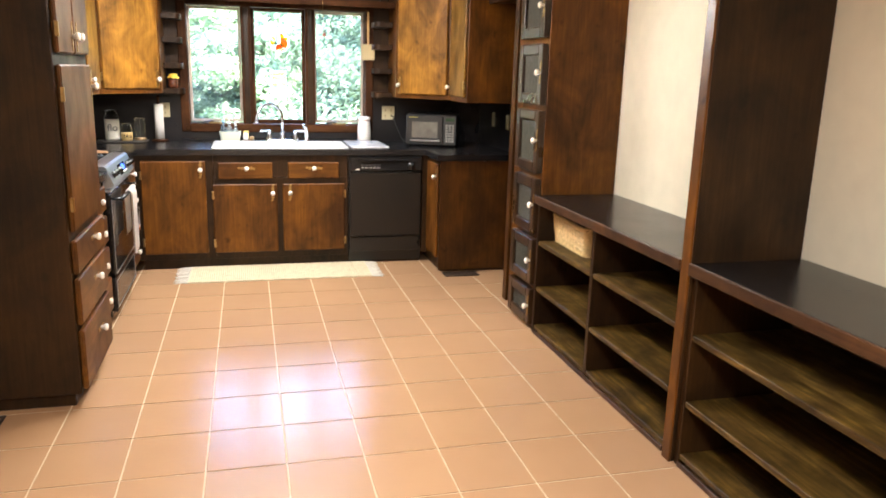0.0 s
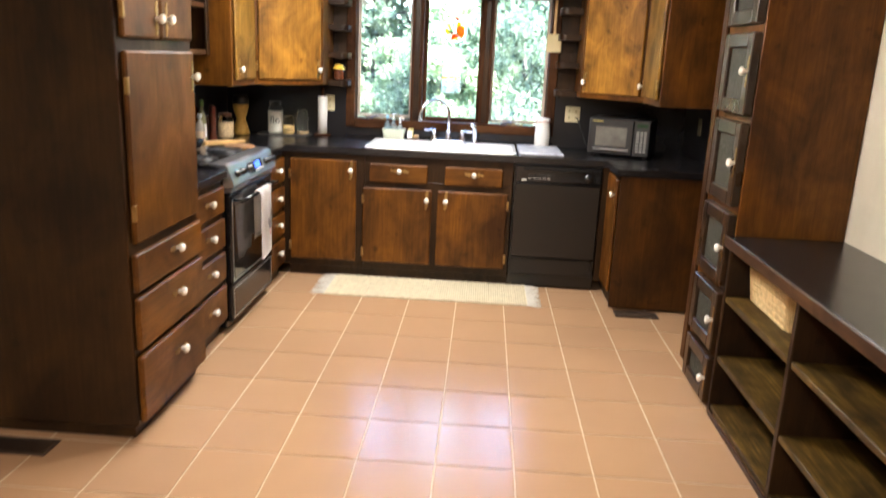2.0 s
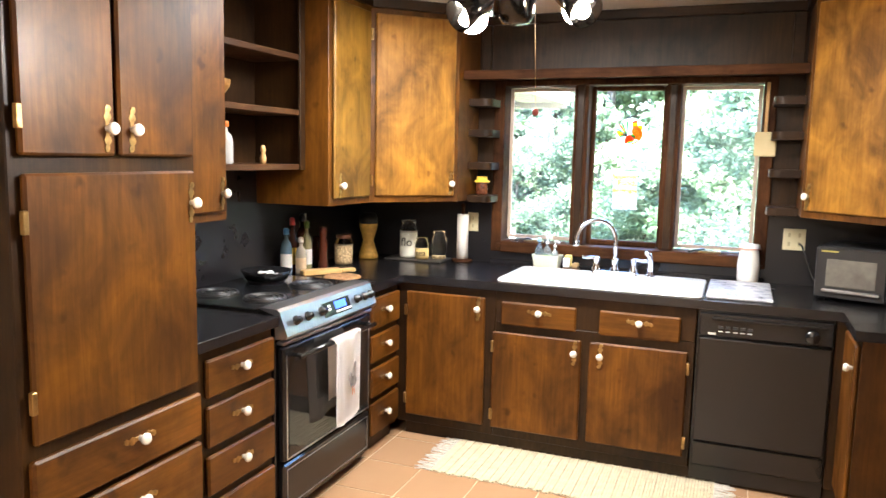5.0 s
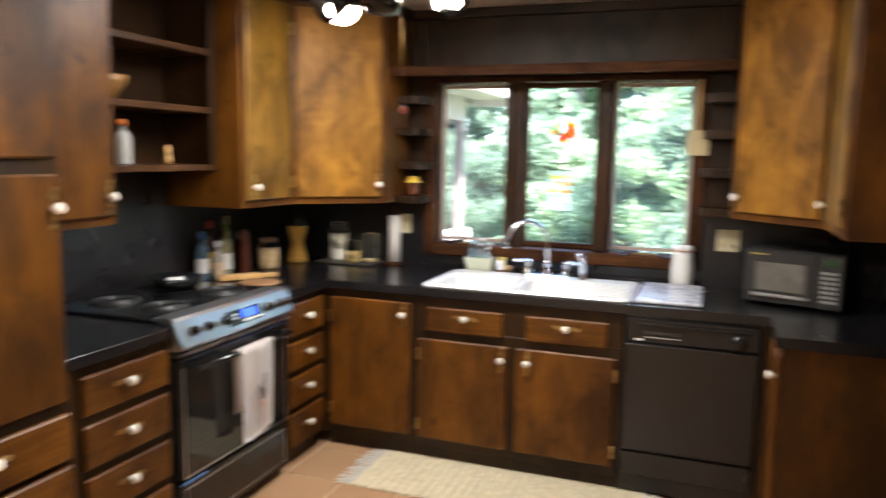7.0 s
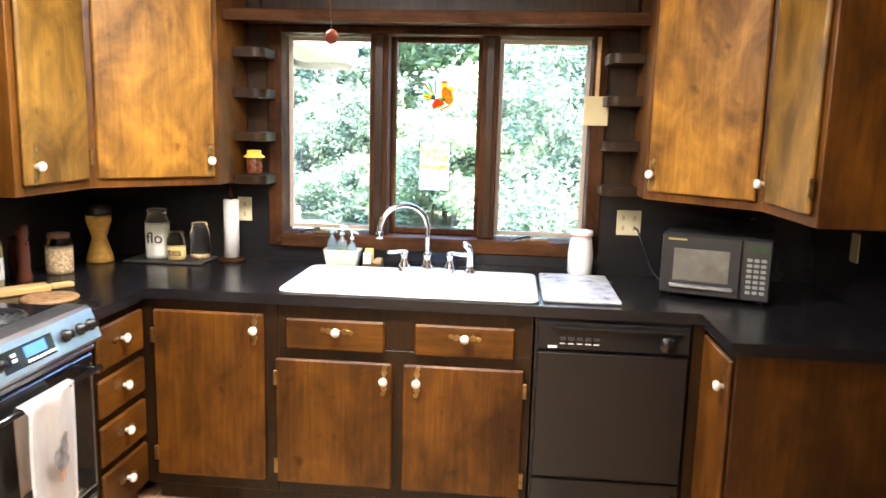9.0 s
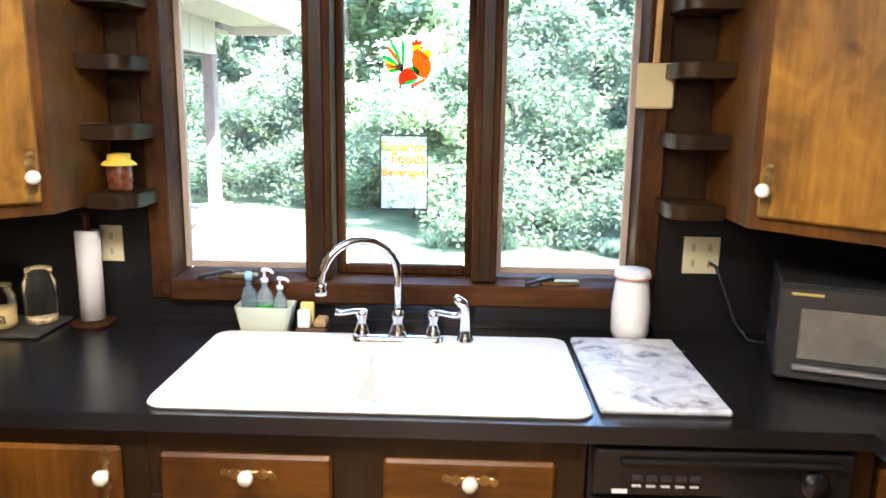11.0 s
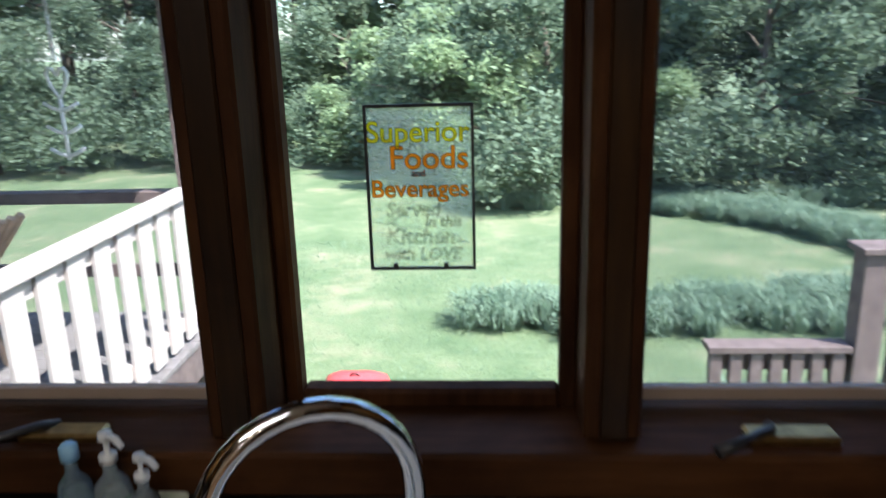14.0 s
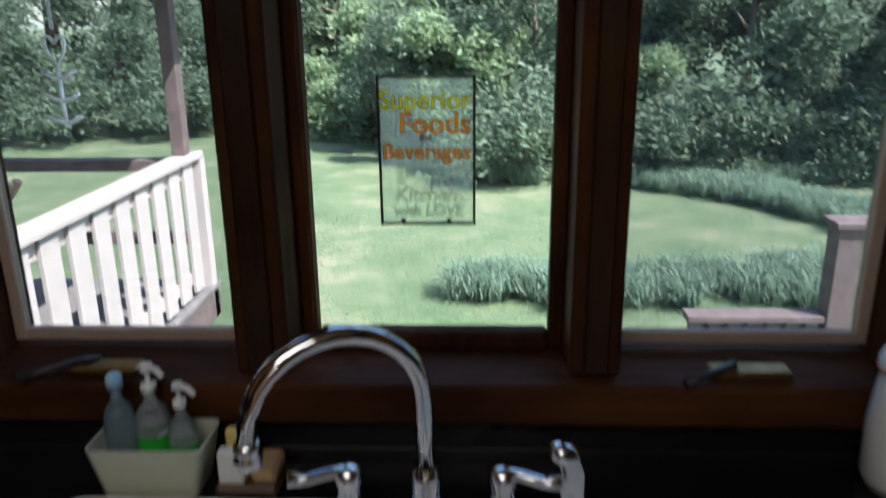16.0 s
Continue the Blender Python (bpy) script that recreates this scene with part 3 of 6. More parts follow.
for z in (1.292, 1.487, 1.680, 1.858):
    corner_shelf(-0.834, -0.695, z)
    corner_shelf(0.964, 0.815, z)

# countertop with sink cut-out
ct = root("countertop", (0, -0.36, 0.87), label="black laminate U-shaped countertop", category="countertop")
part(ct, "slab", boxes("slab", [(-1.645, -0.46, -0.725, -0.013, 0.870, 0.912), (0.515, 1.795, -0.725, -0.013, 0.870, 0.912), (-0.46, 0.515, -0.725, -0.665, 0.870, 0.912), (-0.46, 0.515, -0.16, -0.013, 0.870, 0.912),
                                (-1.645, -1.0, -1.105, -0.7255, 0.870, 0.912), (1.145, 1.795, -1.11, -0.7255, 0.870, 0.912)], BLACK, 0.0))
part(ct, "side_slab", boxes("side_slab", [(-1.645, -1.0, -2.435, -1.915, 0.870, 0.912)], BLACK, 0.003))
part(ct, "rail", boxes("rail", [(-0.735, 0.835, -0.028, -0.0125, 0.912, 0.935)], BLACK, 0.002))

# dishwasher
dw = root("dishwasher", (0.85, -0.4, 0), label="black built-in dishwasher under the counter", category="dishwasher")
part(dw, "body", boxes("body", [(0.535, 1.122, -0.69, -0.06, 0.02, 0.866)], DWBLK, 0.002))
part(dw, "door", boxes("door", [(0.545, 1.115, -0.718, -0.691, 0.225, 0.735)], DWBLK, 0.006))
part(dw, "kick_panel", boxes("kick_panel", [(0.545, 1.115, -0.708, -0.691, 0.10, 0.215)], DWBLK, 0.004))
p = part(dw, "control_panel", boxes("control_panel", [(0.545, 1.115, -0.722, -0.691, 0.745, 0.855), (0.60, 1.09, -0.735, -0.722, 0.822, 0.838)], ENAMEL, 0.005))
part(p, "dial", lathe("dial", [(0.0, 0), (0.034, 0), (0.03, 0.016), (0.0, 0.018)], ENAMEL, 18), Matrix.Translation((1.03, -0.722, 0.785)) @ DIRS["-y"])
for i in range(5):
    part(p, "button", boxes("button", [(0.63 + 0.032 * i, 0.652 + 0.032 * i, -0.727, -0.722, 0.785, 0.797)], GREY, 0.001))
part(p, "label", boxes("label", [(0.63 + 0.032 * i, 0.65 + 0.032 * i, -0.7235, -0.722, 0.769, 0.773) for i in range(5)] + [(0.585, 0.62, -0.7235, -0.722, 0.752, 0.762)], WHITEP, 0))

# range
RY0, RY1 = -1.905, -1.115
rg = root("range", (-1.3, -1.5, 0), label="black gas range with a steel control panel", category="range")
part(rg, "body", boxes("body", [(-1.645, -1.03, RY0, RY1, 0.03, 0.905)], ENAMEL, 0.004))
part(rg, "cooktop", boxes("cooktop", [(-1.645, -1.06, RY0, RY1, 0.906, 0.928)], ENAMEL, 0.005))
part(rg, "door", boxes("door", [(-1.029, -0.995, RY0 + 0.015, RY1 - 0.015, 0.285, 0.775)], ENAMEL, 0.008))
part(rg, "door_trim", boxes("door_trim", [(-0.9945, -0.992, RY0 + 0.03, RY1 - 0.03, 0.292, 0.298), (-0.9945, -0.992, RY0 + 0.03, RY0 + 0.036, 0.30, 0.74), (-0.9945, -0.992, RY1 - 0.036, RY1 - 0.03, 0.30, 0.74)], STEEL, 0))
part(rg, "window", boxes("window", [(-0.9948, -0.993, RY0 + 0.05, RY1 - 0.05, 0.315, 0.70)], plain("oven_window", (0.016, 0.015, 0.014), 0.04, vary=0.05), 0))
part(rg, "drawer", boxes("drawer", [(-1.029, -0.998, RY0 + 0.015, RY1 - 0.015, 0.06, 0.272)], ENAMEL, 0.008))
part(rg, "drawer_trim", boxes("drawer_trim", [(-0.9975, -0.995, RY0 + 0.04, RY1 - 0.04, 0.085, 0.089), (-0.9975, -0.995, RY0 + 0.04, RY1 - 0.04, 0.245, 0.249), (-0.9975, -0.995, RY0 + 0.036, RY0 + 0.04, 0.085, 0.249), (-0.9975, -0.995, RY1 - 0.04, RY1 - 0.036, 0.085, 0.249)], STEEL, 0))
part(rg, "vent_trim", boxes("vent_trim", [(-1.029, -0.99, RY0 + 0.01, RY1 - 0.01, 0.785, 0.80)], STEEL, 0.003))
hb = bmesh.new()
tube_bm(hb, [(-0.945, RY0 + 0.06, 0.735), (-0.945, RY1 - 0.06, 0.735)], 0.011, 10)
for yy in (RY0 + 0.08, RY1 - 0.08):
    tube_bm(hb, [(-0.995, yy, 0.735), (-0.945, yy, 0.735)], 0.009, 8)
part(rg, "handle", finish(hb, "handle", ENAMEL, True))
bm = bmesh.new()
sect = [(-1.028, 0.81), (-0.975, 0.815), (-0.968, 0.828), (-1.005, 0.925), (-1.02, 0.935), (-1.10, 0.936), (-1.10, 0.93), (-1.028, 0.91)]
lo = [bm.verts.new((x, RY0, z)) for x, z in sect]
hi = [bm.verts.new((x, RY1, z)) for x, z in sect]
bm.faces.new(lo)
bm.faces.new(hi)
for i in range(len(sect)):
    j = (i + 1) % len(sect)
    bm.faces.new((lo[i], lo[j], hi[j], hi[i]))
cpn = part(rg, "control_panel", finish(bm, "control_panel", STEEL))
tilt = math.atan2(0.097, -0.037) - math.pi / 2
PF = Matrix.Translation((-0.9865, 0, 0.8765)) @ Matrix.Rotation(-tilt, 4, 'Y')
part(cpn, "panel_face", boxes("panel_face", [(-0.001, 0.003, -1.60, -1.36, -0.035, 0.030)], ENAMEL, 0.001, PF))
part(cpn, "display", boxes("display", [(0.003, 0.0045, -1.50, -1.40, -0.012, 0.022)], emit("blue_display", (0.05, 0.12, 0.9), 0.10), 0.0005, PF))
kme = lathe("dial", [(0, 0), (0.021, 0), (0.020, 0.008), (0.015, 0.010), (0.014, 0.026), (0.0, 0.028)], ENAMEL, 16)
for yy in (-1.82, -1.73, -1.62, -1.30, -1.22, -1.16):
    part(cpn, "dial", kme, PF @ Matrix.Translation((0.003, yy, 0)) @ DIRS["+x"])
for i in range(8):
    part(cpn, "button", boxes("button", [(0.003, 0.006, -1.50 + 0.018 * i, -1.488 + 0.018 * i, -0.029, -0.019)], WHITEP, 0.001, PF))
for i in range(2):
    part(cpn, "button", boxes("button", [(0.003, 0.006, -1.56, -1.54, -0.01 + 0.016 * i, 0.016 * i)], WHITEP, 0.001, PF))
for bx, by, br in ((-1.22, -1.32, 0.095), (-1.22, -1.70, 0.085), (-1.48, -1.32, 0.08), (-1.48, -1.70, 0.09)):
    bmr = bmesh.new()
    for rr in (br, br * 0.72, br * 0.45):
        pts = [(bx + rr * math.cos(a * math.pi / 12), by + rr * math.sin(a * math.pi / 12), 0.934) for a in range(25)]
        tube_bm(bmr, pts, 0.006, 6)
    lathe_bm(bmr, [(0, 0.928), (br * 1.12, 0.928), (br * 1.12, 0.932), (0, 0.932)], 24, (bx, by, 0))
    part(rg, "burner", finish(bmr, "burner", GREY, True))

# towel on the oven handle
bm = bmesh.new()
nx, nz = 14, 22
rows_ = []
for j in range(nz + 1):
    t = j / nz
    row = []
    for i in range(nx + 1):
        u = i / nx
        yy = -1.475 + (u - 0.5) * (0.225 + 0.03 * math.sin(t * 3))
        wv = 0.009 * math.sin(u * 11 + t * 2) + 0.005 * math.sin(u * 23 + 1)
        if t < 0.62:
            zz = 0.752 - (t / 0.62) * 0.42 - 0.02 * math.sin(u * 6)
            xx = -0.925 + wv * (0.4 + t)
            zz = 0.748 - (0.62 - t) / 0.62 * 0.40 - 0.012 * math.sin(u * 5)
        else:
            k = (t - 0.62) / 0.38
            if k < 0.25:
                a = k / 0.25 * math.pi
                xx, zz = -0.945 + 0.018 * math.cos(a), 0.736 + 0.016 * math.sin(a) + 0.003
            else:
                xx, zz = -0.968 + wv * 0.4, 0.736 - (k - 0.25) / 0.75 * 0.27
        row.append(bm.verts.new((xx, yy, zz)))
    rows_.append(row)
for a, b in zip(rows_, rows_[1:]):
    for i in range(nx):
        bm.faces.new((a[i], a[i + 1], b[i + 1], b[i]))
bmesh.ops.solidify(bm, geom=list(bm.faces), thickness=0.003)
tw = root("dish_towel", (-0.94, -1.475, 0.75), label="white dish towel with a rooster print on the oven handle", category="towel")
part(tw, "cloth", finish(bm, "cloth", TOWEL, True))
bm = bmesh.new()
for cy, cz, ry, rz in ((-1.465, 0.53, 0.030, 0.028), (-1.452, 0.575, 0.014, 0.030), (-1.492, 0.555, 0.016, 0.024), (-1.448, 0.61, 0.010, 0.012)):
    r = bmesh.ops.create_circle(bm, cap_ends=True, segments=12, radius=1, matrix=Matrix.Translation((-0.906, cy, cz)) @ Matrix.Rotation(radians(90), 4, 'Y') @ Matrix.Diagonal((rz, ry, 1, 1)))
bmesh.ops.solidify(bm, geom=list(bm.faces), thickness=0.001)
part(tw, "print", finish(bm, "print", plain("faded_print", (0.25, 0.22, 0.20), 0.95, vary=0.5, scale=30)))
bm = bmesh.new()
add_box(bm, -0.9065, -0.9055, -1.475, -1.472, 0.47, 0.51, 0)
add_box(bm, -0.9065, -0.9055, -1.46, -1.457, 0.47, 0.51, 0)
part(tw, "print_leg", finish(bm, "print_leg", ORANGE))

# ---- sink and faucet ----
sk = root("sink", (0.03, -0.42, 0.92), label="white porcelain double sink with drainboard", category="sink")


def rounded(x0, x1, y0, y1, r, n=6):
    out = []
    for cx, cy, a0 in ((x1 - r, y1 - r, 0), (x0 + r, y1 - r, 90), (x0 + r, y0 + r, 180), (x1 - r, y0 + r, 270)):
        for i in range(n + 1):
            a = radians(a0 + 90 * i / n)
            out.append((cx + r * math.cos(a), cy + r * math.sin(a)))
    return out


def loops(bm, lst):
    rings = [[bm.verts.new((x, y, z)) for x, y in pts] for pts, z in lst]
    for a, b in zip(rings, rings[1:]):
        n = len(a)
        for i in range(n):
            j = (i + 1) % n
            bm.faces.new((a[i], a[j], b[j], b[i]))
    return rings


SX0, SX1, SY0, SY1 = -0.485, 0.548, -0.700, -0.145
bm = bmesh.new()
# rim skin with two bowls: strips between outer outline and bowls
bowls = ((-0.445, -0.055, -0.665, -0.262), (-0.012, 0.168, -0.665, -0.262))
outer = rounded(SX0, SX1, SY0, SY1, 0.05)
rg_ = loops(bm, [(rounded(SX0 + 0.004, SX1 - 0.004, SY0 + 0.004, SY1 - 0.004, 0.046), 0.9125), (outer, 0.918), (rounded(SX0 + 0.006, SX1 - 0.006, SY0 + 0.006, SY1 - 0.006, 0.045), 0.9265)])
deck_edges = [e for e in bm.edges if all(v in rg_[2] for v in e.verts)]
bowl_edges = []
for x0, x1, y0, y1 in bowls:
    r = loops(bm, [(rounded(x0, x1, y0, y1, 0.06), 0.9265), (rounded(x0 + 0.008, x1 - 0.008, y0 + 0.008, y1 - 0.008, 0.055), 0.915), (rounded(x0 + 0.02, x1 - 0.02, y0 + 0.02, y1 - 0.02, 0.05), 0.76), (rounded(x0 + 0.05, x1 - 0.05, y0 + 0.05, y1 - 0.05, 0.03), 0.735)])
    bm.faces.new(r[3])
    bowl_edges += [e for e in bm.edges if all(v in r[0] for v in e.verts)]
bmesh.ops.triangle_fill(bm, use_beauty=True, use_dissolve=False, edges=deck_edges + bowl_edges)
part(sk, "basin", finish(bm, "basin", PORC))
part(sk, "drainboard", boxes("drainboard", [(0.205, 0.52, -0.63 + 0.038 * i, -0.612 + 0.038 * i, 0.9266, 0.9305) for i in range(10)], PORC, 0.0018))
part(sk, "drain", lathe("drain", [(0.0, 0.7355), (0.04, 0.7355), (0.042, 0.74), (0.0, 0.738)], CHROME, 20, (-0.25, -0.46, 0)))

fc = root("faucet", (0.058, -0.2, 0.926), label="chrome gooseneck kitchen faucet with two lever handles", category="faucet")
bm = bmesh.new()
loops_ = loops(bm, [(rounded(-0.075, 0.190, -0.232, -0.175, 0.028), 0.9268), (rounded(-0.072, 0.187, -0.229, -0.178, 0.026), 0.940), (rounded(-0.06, 0.175, -0.218, -0.190, 0.012), 0.944)])
bm.faces.new(loops_[2])
part(fc, "deck_plate", finish(bm, "deck_plate", CHROME, True))
part(fc, "spout_base", lathe("spout_base", [(0.030, 0.942), (0.031, 0.950), (0.022, 0.962), (0.018, 0.985), (0.021, 1.0), (0.019, 1.012), (0.013, 1.02)], CHROME, 20, (0.058, -0.204, 0)))
pts = [(0.058, -0.204, 1.01), (0.058, -0.205, 1.09)]
ang = math.atan2(-0.10, -0.205)
for i in range(17):
    a = math.pi * i / 16
    rr = 0.112
    h = rr * (1 - math.cos(a))
    pts.append((0.058 + math.cos(ang) * h, -0.205 + math.sin(ang) * h, 1.115 + rr * math.sin(a)))
pts.append((pts[-1][0], pts[-1][1], 1.105))
part(fc, "spout", tube("spout", pts, 0.0125, CHROME, 14))
part(fc, "aerator", lathe("aerator", [(0.0, 0), (0.017, 0), (0.018, 0.012), (0.015, 0.018), (0.017, 0.024), (0.014, 0.032), (0.0, 0.033)], CHROME, 16, (pts[-1][0], pts[-1][1], 1.083)))
for hx, s in ((-0.045, -1), (0.160, 1)):
    h = part(fc, "handle_base", lathe("handle_base", [(0.026, 0.942), (0.026, 0.950), (0.019, 0.965), (0.014, 0.985), (0.019, 1.0), (0.017, 1.015), (0.0, 1.020)], CHROME, 18, (hx, -0.204, 0)))
    part(fc, "lever", tube("lever", [(hx, -0.204, 1.010), (hx + s * 0.02, -0.212, 1.013), (hx + s * 0.05, -0.222, 1.010), (hx + s * 0.075, -0.23, 1.014)], [0.010, 0.008, 0.008, 0.010], CHROME, 10))
sp = root("sink_sprayer", (0.252, -0.207, 0.926), label="chrome sink side sprayer", category="sprayer")
part(sp, "base", lathe("base", [(0.025, 0.927), (0.025, 0.936), (0.018, 0.946), (0.016, 0.955)], CHROME, 16, (0.252, -0.207, 0)))
part(sp, "body", tube("body", [(0.252, -0.207, 0.95), (0.250, -0.209, 1.02), (0.242, -0.216, 1.045), (0.225, -0.232, 1.062)], [0.015, 0.017, 0.017, 0.012], CHROME, 14))
thing("cutting_board", boxes("cutting_board", [(0.562, 0.862, -0.665, -0.145, 0.913, 0.931)], MARBLE, 0.006), "grey-veined white marble cutting board beside the sink", "cutting board")

# ---- things around the sink ----
bn = root("soap_caddy", (-0.35, -0.10, 0.912), label="translucent plastic caddy holding soap bottles", category="caddy")
bm = bmesh.new()
R = loops(bm, [(rounded(-0.425, -0.285, -0.132, -0.055, 0.012), 0.9125), (rounded(-0.442, -0.268, -0.142, -0.045, 0.015), 0.995), (rounded(-0.438, -0.272, -0.138, -0.049, 0.013), 0.995), (rounded(-0.422, -0.288, -0.129, -0.058, 0.011), 0.916)])
bm.faces.new(R[0])
bm.faces.new(R[3])
part(bn, "tub", finish(bm, "tub", PLASTIC))


def bottle(name, x, y, z, h, r, mat, cap, capm, label, liquid=None, group=""):
    b = root(name, (x, y, z), label=label, category="bottle", group=group)
    part(b, "body", lathe("body", [(0, 0), (r * 0.95, 0), (r, h * 0.05), (r, h * 0.55), (r * 0.8, h * 0.68), (r * 0.35, h * 0.76), (r * 0.33, h * 0.86), (0, h * 0.86)], mat, 16, (x, y, z)))
    if cap == "pump":
        part(b, "pump", lathe("pump", [(0.0, h * 0.86), (r * 0.45, h * 0.86), (r * 0.45, h * 0.93), (r * 0.15, h * 0.94), (r * 0.15, h * 1.05), (r * 0.4, h * 1.06), (r * 0.35, h * 1.12), (0, h * 1.13)], capm, 12, (x, y, z)))
        part(b, "nozzle", tube("nozzle", [(x, y, z + h * 1.09), (x + 0.02, y - 0.012, z + h * 1.10), (x + 0.032, y - 0.02, z + h * 1.06)], [0.006, 0.005, 0.004], capm, 8))
    else:
        part(b, "cap", lathe("cap", [(0, h * 0.86), (r * 0.5, h * 0.86), (r * 0.5, h * 0.97), (r * 0.3, h), (0, h)], capm, 12, (x, y, z)))
    if liquid:
        part(b, "label", lathe("label", [(r * 1.01, h * 0.15), (r * 1.01, h * 0.45)], liquid, 16, (x, y, z)))
    return b


SOAPB = plain("pale_blue_soap_bottle", (0.42, 0.56, 0.68), 0.08, vary=0.08, **{"Transmission Weight": 0.75})
SOAPW = plain("milky_soap_bottle", (0.66, 0.76, 0.80), 0.08, vary=0.06, **{"Transmission Weight": 0.75})
bottle("dish_soap_bottle", -0.408, -0.085, 0.917, 0.175, 0.024, SOAPB, "cap", plain("pale_blue_cap", (0.35, 0.62, 0.85), 0.35), "clear dish soap bottle with blue cap", None)
bottle("soap_pump_bottle", -0.362, -0.075, 0.917, 0.165, 0.026, SOAPW, "pump", WHITEP, "clear soap bottle with white pump", GREEN, "soap bottles")
bottle("soap_pump_bottle", -0.312, -0.090, 0.917, 0.145, 0.022, SOAPW, "pump", WHITEP, "clear soap bottle with white pump", GREEN, "soap bottles")
thing("scrub_sponge", boxes("scrub_sponge", [(-0.375, -0.325, -0.128, -0.112, 0.918, 0.965)], GREEN, 0.004), "green scrub sponge in the caddy", "sponge")
thing("soap_dish", boxes("soap_dish", [(-0.260, -0.165, -0.130, -0.055, 0.9125, 0.930)], plain("brown_dish", (0.10, 0.05, 0.02), 0.4), 0.006), "small brown dish holding sponges", "dish")
thing("sponge", boxes("sponge", [(-0.252, -0.21, -0.088, -0.07, 0.931, 1.0)], plain("yellow_sponge", (0.72, 0.58, 0.18), 0.9, bumpy=0.5), 0.005), "yellow sponge standing in a dish", "sponge")
thing("soap_box", boxes("soap_box", [(-0.253, -0.215, -0.125, -0.105, 0.931, 0.985)], WHITEP, 0.003), "small white soap carton", "box")
thing("sponge", boxes("sponge", [(-0.205, -0.168, -0.125, -0.06, 0.931, 0.955)], plain("tan_sponge", (0.48, 0.33, 0.16), 0.9, bumpy=0.5), 0.006), "tan sponge in a dish", "sponge")
jr = root("storage_jar", (0.75, -0.075, 0.912), label="glass clamp jar filled with white flour beside the sink", category="jar")
part(jr, "contents", lathe("contents", [(0, 0.006), (0.045, 0.006), (0.052, 0.02), (0.054, 0.10), (0.046, 0.165), (0.0, 0.168)], FLOUR, 20, (0.75, -0.08, 0.912)))
part(jr, "glass", lathe("glass", [(0, 0), (0.047, 0), (0.056, 0.02), (0.058, 0.10), (0.050, 0.17), (0.046, 0.185), (0.050, 0.19)], PORC, 22, (0.75, -0.08, 0.912)))
part(jr, "lid", lathe("lid", [(0.052, 0.19), (0.054, 0.20), (0.050, 0.212), (0.02, 0.216), (0, 0.216)], WHITEP, 22, (0.75, -0.08, 0.912)))
part(jr, "seal", lathe("seal", [(0.046, 0.186), (0.0545, 0.187), (0.0545, 0.192), (0.046, 0.193)], plain("pink_rubber", (0.62, 0.28, 0.20), 0.6), 22, (0.75, -0.08, 0.912)))

IVORYD = plain("ivory_dark", (0.40, 0.34, 0.20), 0.4)
for ox in (-0.855, 0.968):
    o = root("outlet", (ox, -0.012, 1.155), label="ivory outlet plate on the backsplash", category="outlet", group="outlets")
    w = 0.035 if ox < 0 else 0.055
    part(o, "plate", boxes("plate", [(ox - w, ox + w, -0.017, -0.0125, 1.10, 1.215)], OUTLET, 0.002))
    for dx in ((0,) if ox < 0 else (-0.025, 0.025)):
        for z in (1.122, 1.170):
            part(o, "socket", boxes("socket", [(ox + dx - 0.006, ox + dx + 0.006, -0.0185, -0.017, z, z + 0.022)], IVORYD, 0.001))
for oy in (-0.42, -0.78):
    o = root("outlet", (1.79, oy, 1.13), label="ivory outlet plate on the dark side wall", category="outlet", group="outlets")
    part(o, "plate", boxes("plate", [(1.7935, 1.799, oy - 0.035, oy + 0.035, 1.08, 1.195)], OUTLET, 0.002))
o = root("outlet", (-1.64, -0.72, 1.16), label="ivory outlet plate on the backsplash", category="outlet", group="outlets")
part(o, "plate", boxes("plate", [(-1.6475, -1.642, -0.755, -0.685, 1.10, 1.215)], OUTLET, 0.002))

# microwave set diagonally in the corner
MW = Matrix.Translation((1.295, -0.33, 0.912)) @ Matrix.Rotation(radians(-19), 4, 'Z') @ Matrix.Diagonal((0.85, 1, 0.97, 1))
mw = root("microwave", (1.335, -0.34, 0.912), label="dark grey countertop microwave", category="microwave")
part(mw, "body", boxes("body", [(-0.245, 0.245, -0.155, 0.17, 0.012, 0.268)], GREY, 0.006, MW))
part(mw, "foot", boxes("foot", [(-0.22, -0.19, -0.13, -0.10, 0, 0.012), (0.19, 0.22, -0.13, -0.10, 0, 0.012), (-0.22, -0.19, 0.11, 0.14, 0, 0.012), (0.19, 0.22, 0.11, 0.14, 0, 0.012)], INK, 0.002, MW))
p = part(mw, "door", boxes("door", [(-0.243, 0.115, -0.178, -0.156, 0.016, 0.265)], GREY, 0.006, MW))
part(p, "window", boxes("window", [(-0.185, 0.065, -0.181, -0.1775, 0.075, 0.21)], plain("microwave_window", (0.16, 0.15, 0.13), 0.14, vary=0.25, scale=12), 0.002, MW))
part(p, "handle", boxes("handle", [(-0.20, 0.09, -0.195, -0.178, 0.045, 0.062)], STEEL, 0.005, MW))
p = part(mw, "control_panel", boxes("control_panel", [(0.118, 0.243, -0.178, -0.156, 0.016, 0.265)], GREY, 0.005, MW))
part(p, "display", boxes("display", [(0.14, 0.225, -0.1795, -0.1775, 0.218, 0.245)], plain("green_display", (0.03, 0.06, 0.03), 0.15), 0.001, MW))
KEYG = plain("grey_button", (0.32, 0.32, 0.30), 0.4)
for i in range(3):
    for j in range(7):
        part(p, "button", boxes("button", [(0.140 + 0.03 * i, 0.162 + 0.03 * i, -0.1805, -0.1775, 0.045 + 0.022 * j, 0.058 + 0.022 * j)], KEYG, 0.001, MW))
